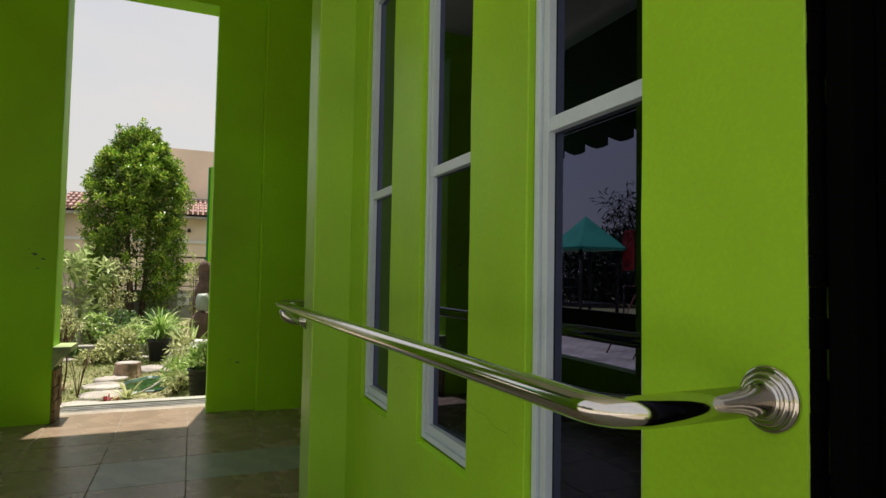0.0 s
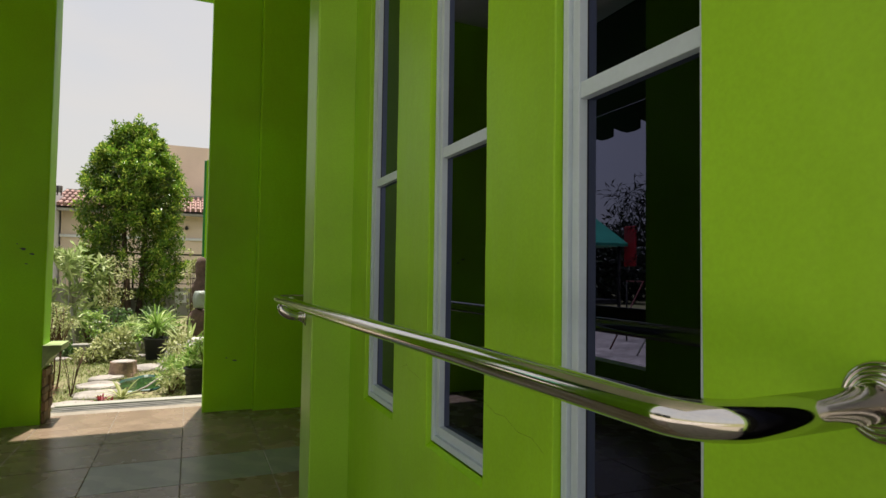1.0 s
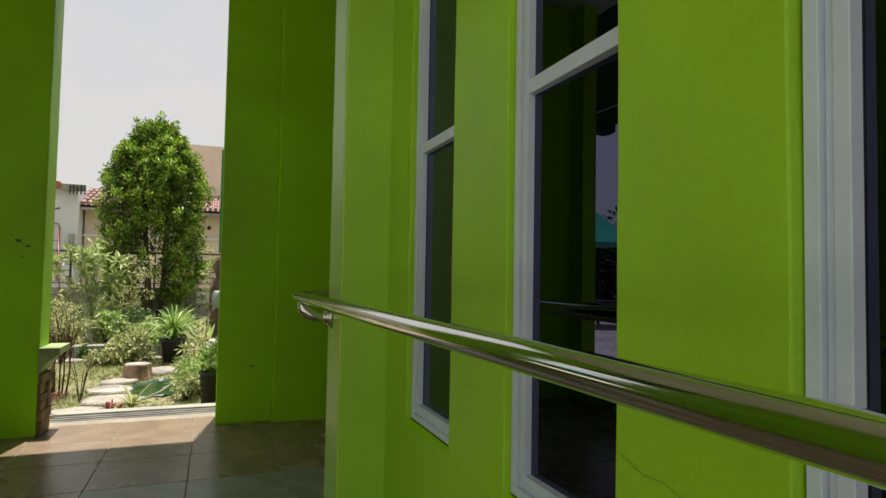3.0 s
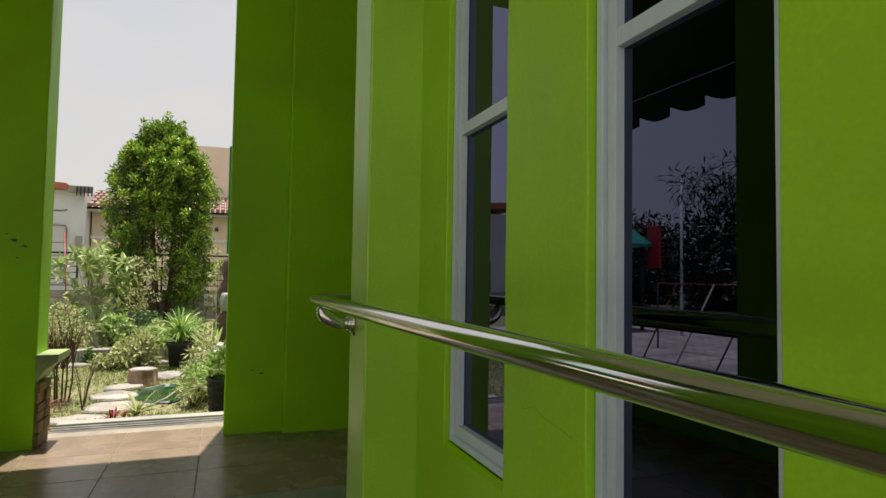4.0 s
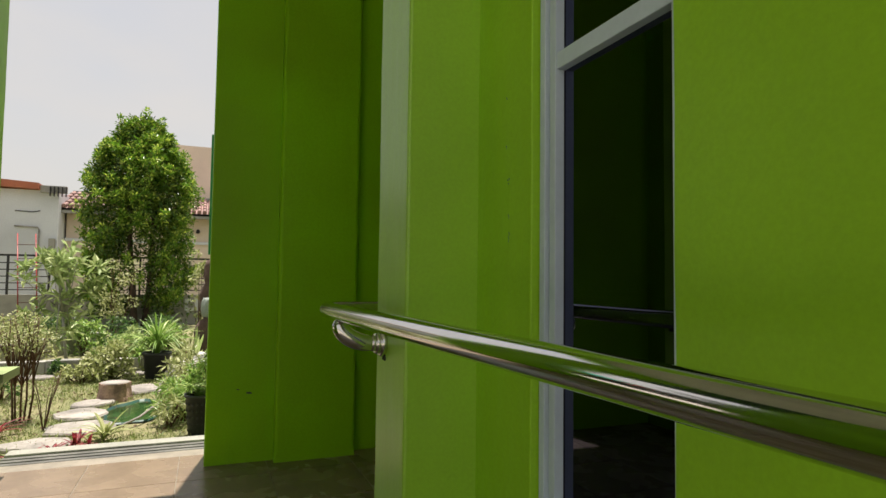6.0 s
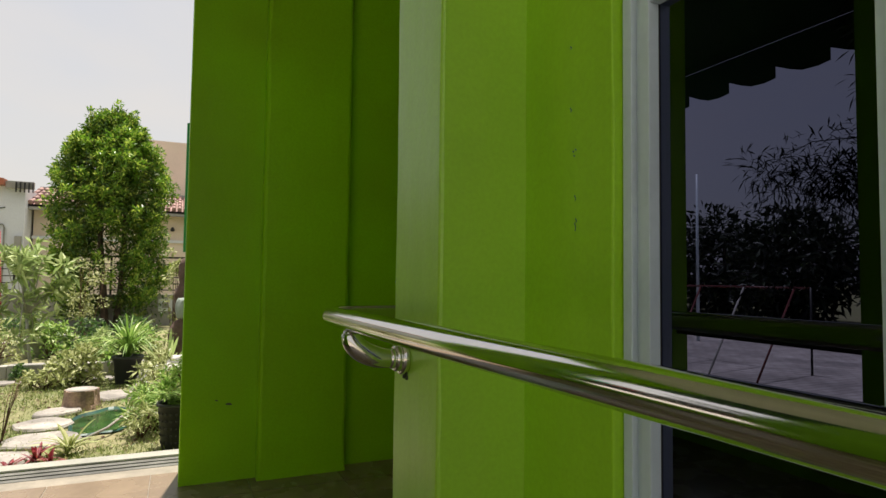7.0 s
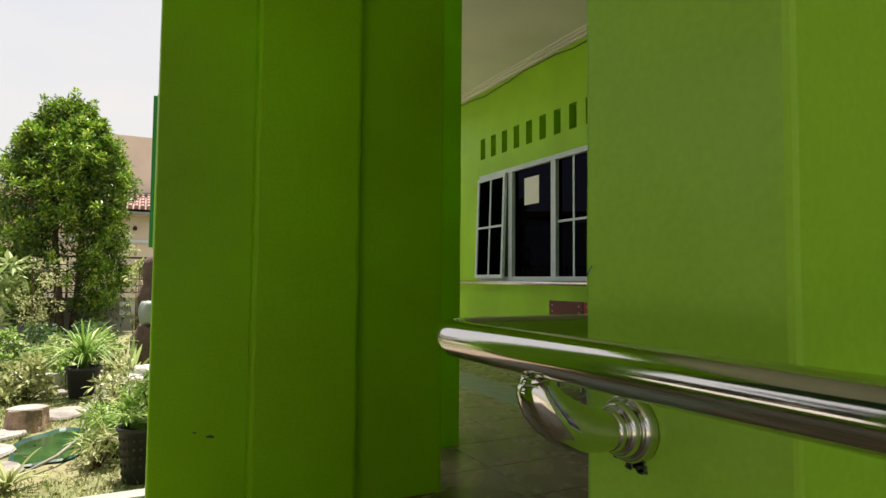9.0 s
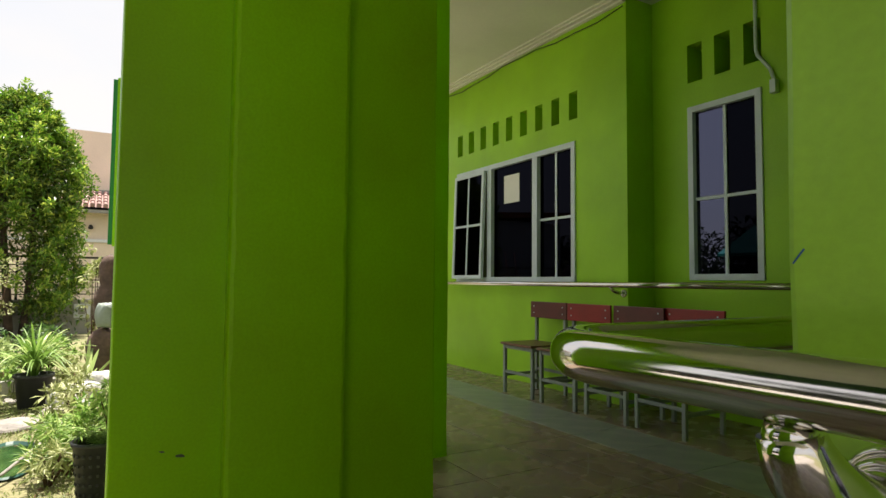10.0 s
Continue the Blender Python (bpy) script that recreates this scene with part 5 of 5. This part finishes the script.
part("wall_lamp", lathe(bmesh.new(), [(0.001, 0), (0.05, 0.01), (0.06, 0.06), (0.03, 0.12), (0.001, 0.13)], 12, Matrix.Translation((-0.12, 20.32, 1.95))), M_IRON, bb)
bb.location.z = 0.22

# garden ladder leaning by the fence
ld = base("ladder", (-2.9, 15.0, GZ), "thin rusty ladder leaning against the boundary wall", "ladder")
for dx in (0, 0.32):
    part("rail", tube(bmesh.new(), [(-3.25 + dx, 15.2, GZ), (-3.52 + dx, 15.96, 1.75)], 0.012, 6), M_RED, ld)
for k in range(6):
    t = 0.12 + 0.15 * k
    part("rung", tube(bmesh.new(), [(-3.25 - 0.27 * t, 15.2 + 0.76 * t, GZ + 1.96 * t), (-2.93 - 0.27 * t, 15.2 + 0.76 * t, GZ + 1.96 * t)], 0.008, 6), M_TWIG, ld)

# ---- the yard that the dark panes reflect ----
PX, PY, PH = -7.1, 11.3, 0.64
pg = base("play_tower", (PX, PY, -0.17), "playground tower with a teal pyramid roof and climbing bars", "play tower")
bm = bmesh.new()
sharp(bm, [(PX - PH, PY - PH, 1.66), (PX + PH, PY - PH, 1.66), (PX + PH, PY + PH, 1.66), (PX - PH, PY + PH, 1.66), (PX, PY, 2.40), (PX - PH, PY - PH, 1.60), (PX + PH, PY - PH, 1.60), (PX + PH, PY + PH, 1.60), (PX - PH, PY + PH, 1.60)],
      [(0, 1, 4), (1, 2, 4), (2, 3, 4), (3, 0, 4), (0, 5, 6, 1), (1, 6, 7, 2), (2, 7, 8, 3), (3, 8, 5, 0), (8, 7, 6, 5)])
part("roof", bm, M_TEAL, pg)
for dx in (-0.5, 0.5):
    for dy in (-0.5, 0.5):
        part("post", tube(bmesh.new(), [(PX + dx, PY + dy, -0.17), (PX + dx, PY + dy, 1.62)], 0.04, 10), M_IRON, pg)
part("deck", boxm(PX - 0.5, PX + 0.5, PY - 0.5, PY + 0.5, 0.32, 0.40), M_IRON, pg)
for k in range(7):
    part("bar", tube(bmesh.new(), [(PX + 0.5, PY - 0.42 + 0.14 * k, 0.4), (PX + 0.5, PY - 0.42 + 0.14 * k, 1.05)], 0.014, 6), M_IRON, pg)
for z in (0.55, 0.75, 0.95, 1.05):
    part("bar", tube(bmesh.new(), [(PX + 0.5, PY - 0.5, z), (PX + 0.5, PY + 0.5, z)], 0.014, 6), M_IRON, pg)
part("panel", boxm(PX - 0.70, PX - 0.64, PY - 0.85, PY - 0.5, 1.15, 2.05, bevel=0.02), M_REDP, pg, "red plastic side panel")
cf = base("climbing_frame", (-5.2, 6.3, -0.17), "painted tube climbing frame on the yard", "climbing frame")
for k in range(3):
    part("bar", tube(bmesh.new(), [(-4.4 - 0.1 * k, 6.0 + 0.7 * k, -0.17), (-5.6, 6.4 + 0.7 * k, 0.85)], 0.012, 8), M_CONC if k % 2 else M_MAROON, cf)
part("bar", tube(bmesh.new(), [(-5.6, 6.2, 0.85), (-5.6, 8.2, 0.85)], 0.013, 8), M_MAROON, cf)
for y in (6.2, 8.2):
    part("bar", tube(bmesh.new(), [(-5.6, y, -0.17), (-5.6, y, 0.86)], 0.013, 8), M_IRON, cf)
thing("flagpole", tube(bmesh.new(), [(-7.5, 9.6, -0.17), (-7.5, 9.6, 2.9)], [0.03, 0.02], 10), M_ALU, "plain pale metal flagpole in the yard", "flagpole")

# bamboo clump just outside the yard opening, its backlit darkness put into the colour
BX, BY = -2.35, 3.20
bb_ = base("bamboo", (BX, BY, -0.17), "dense bamboo clump with fine drooping leaves, coloured as a dark silhouette", "bamboo")
bl = []
for k in range(44):
    a = random.uniform(0, 2 * math.pi)
    r0, r1 = random.uniform(0.05, 0.25), random.uniform(0.1, 0.34)
    p0 = Vector((BX + r0 * math.cos(a), BY + r0 * math.sin(a), -0.19))
    p1 = Vector((BX + 0.6 * r1 * math.cos(a), BY + 0.6 * r1 * math.sin(a), 1.6))
    p2 = Vector((BX + r1 * math.cos(a), BY + r1 * math.sin(a), random.uniform(2.2, 3.4)))
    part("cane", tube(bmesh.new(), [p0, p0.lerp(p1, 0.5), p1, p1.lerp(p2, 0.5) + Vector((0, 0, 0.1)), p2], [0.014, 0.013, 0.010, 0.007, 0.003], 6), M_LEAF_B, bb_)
    for j in range(24):
        t = j / 23
        q = p1.lerp(p2, t) if j % 3 else p0.lerp(p1, 0.4 + 0.6 * t)
        bl.append((q.x + random.uniform(-.18, .18), q.y + random.uniform(-.18, .18), q.z + random.uniform(-.25, .15)))
# a few long sprays reaching out past the wall's edge
for k in range(7):
    z0_ = random.uniform(1.0, 2.0)
    p0 = Vector((BX + 0.1, BY + 0.35, z0_))
    p1 = Vector((BX + random.uniform(0.1, 0.5), BY + random.uniform(0.5, 0.95), z0_ + random.uniform(-0.25, 0.4)))
    part("spray", tube(bmesh.new(), [p0, p0.lerp(p1, 0.5) + Vector((0, 0, 0.08)), p1], [0.004, 0.003, 0.0015], 5), M_LEAF_B, bb_)
    for j in range(9):
        q = p0.lerp(p1, 0.2 + 0.8 * j / 8)
        bl.append((q.x, q.y, q.z + 0.03))
pos, dr = blob_leaves(bl, [0.13] * len(bl), 26)
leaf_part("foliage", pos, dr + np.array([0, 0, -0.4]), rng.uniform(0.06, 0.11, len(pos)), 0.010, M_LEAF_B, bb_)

# tree belt round the yard, in the same near-black silhouette colour
for x, y, h, w in ((-15, 13, 3.2, 1.6), (-17, 17, 3.8, 2.0), (-14, 20, 3.0, 1.7), (-18, 22, 4.2, 2.0), (-15.5, 9.5, 3.4, 1.7), (-17, 5.5, 4.0, 2.1), (-16, 1.5, 3.6, 1.9), (-13, 25, 3.3, 1.8), (-5.5, 22, 3.0, 1.2)):
    t_ = base("tree", (x, y, GZ), "leafy tree at the edge of the yard, coloured as a dark silhouette", "tree", "trees round the yard")
    part("trunk", tube(bmesh.new(), [(x, y, GZ - 0.05), (x + 0.05, y, GZ + h * 0.4), (x, y + 0.1, GZ + h * 0.75)], [0.14, 0.10, 0.04], 8), M_BARK, t_)
    c = []
    for k in range(95):
        u = Vector((random.gauss(0, 1), random.gauss(0, 1), random.gauss(0, 1))).normalized() * random.uniform(0.5, 1.0)
        c.append((x + u.x * w, y + u.y * w, GZ + h * 0.46 + u.z * h * 0.50))
    pos, dr = blob_leaves(c, [w * 0.3] * len(c), 42)
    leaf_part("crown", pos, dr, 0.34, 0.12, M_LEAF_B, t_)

# ---- floor tiles, one by one ----
def tile_mesh(name, w, d, material):
    bm = boxm(-w / 2, w / 2, -d / 2, d / 2, -0.012, 0.0)
    top = [e for e in bm.edges if all(v.co.z > -0.001 for v in e.verts)]
    bmesh.ops.bevel(bm, geom=top, offset=0.0015, segments=1, affect="EDGES")
    return mesh_of(name, bm, material)


TILE_TAN = tile_mesh("tile", TS - 0.0035, TS - 0.0035, M_TILE)
TILE_BAND = tile_mesh("band_tile", TS - 0.0035, TS - 0.0035, M_BAND)
CUT = 0.105
TILE_CUT = tile_mesh("cut_tile", CUT - 0.0035, TS - 0.0035, M_TILE)


def lay(parent, i, j):
    # beyond a narrow cut course the hall's tiles start afresh
    x, y = T0X + (i + 0.5) * TS + (CUT if i >= 6 else 0), T0Y + (j + 0.5) * TS
    band = (j == 0 and i >= -1 and i < 6) or (i == 6 and j >= 0)
    if i == 6:
        cut = new("tile", TILE_CUT)
        cut.location = (T0X + 6 * TS + CUT / 2, y, 0.0)
        cut.parent = parent
    ob = new("tile", TILE_BAND if band else TILE_TAN)
    ob.location = (x, y, 0.0)
    ob.rotation_euler = (random.uniform(-0.0012, 0.0012), random.uniform(-0.0012, 0.0012), random.choice((0, 1, 2, 3)) * math.pi / 2 if not band else (0 if i % 2 else math.pi))
    ob.parent = parent


for i in range(-4, 9):
    for j in range(-6, 4):
        if T0X + i * TS > 0.2 and j < -1:
            continue
        lay(floor, i, j)
for i in range(2, 9):
    for j in range(4, 16):
        lay(floor_b, i, j)
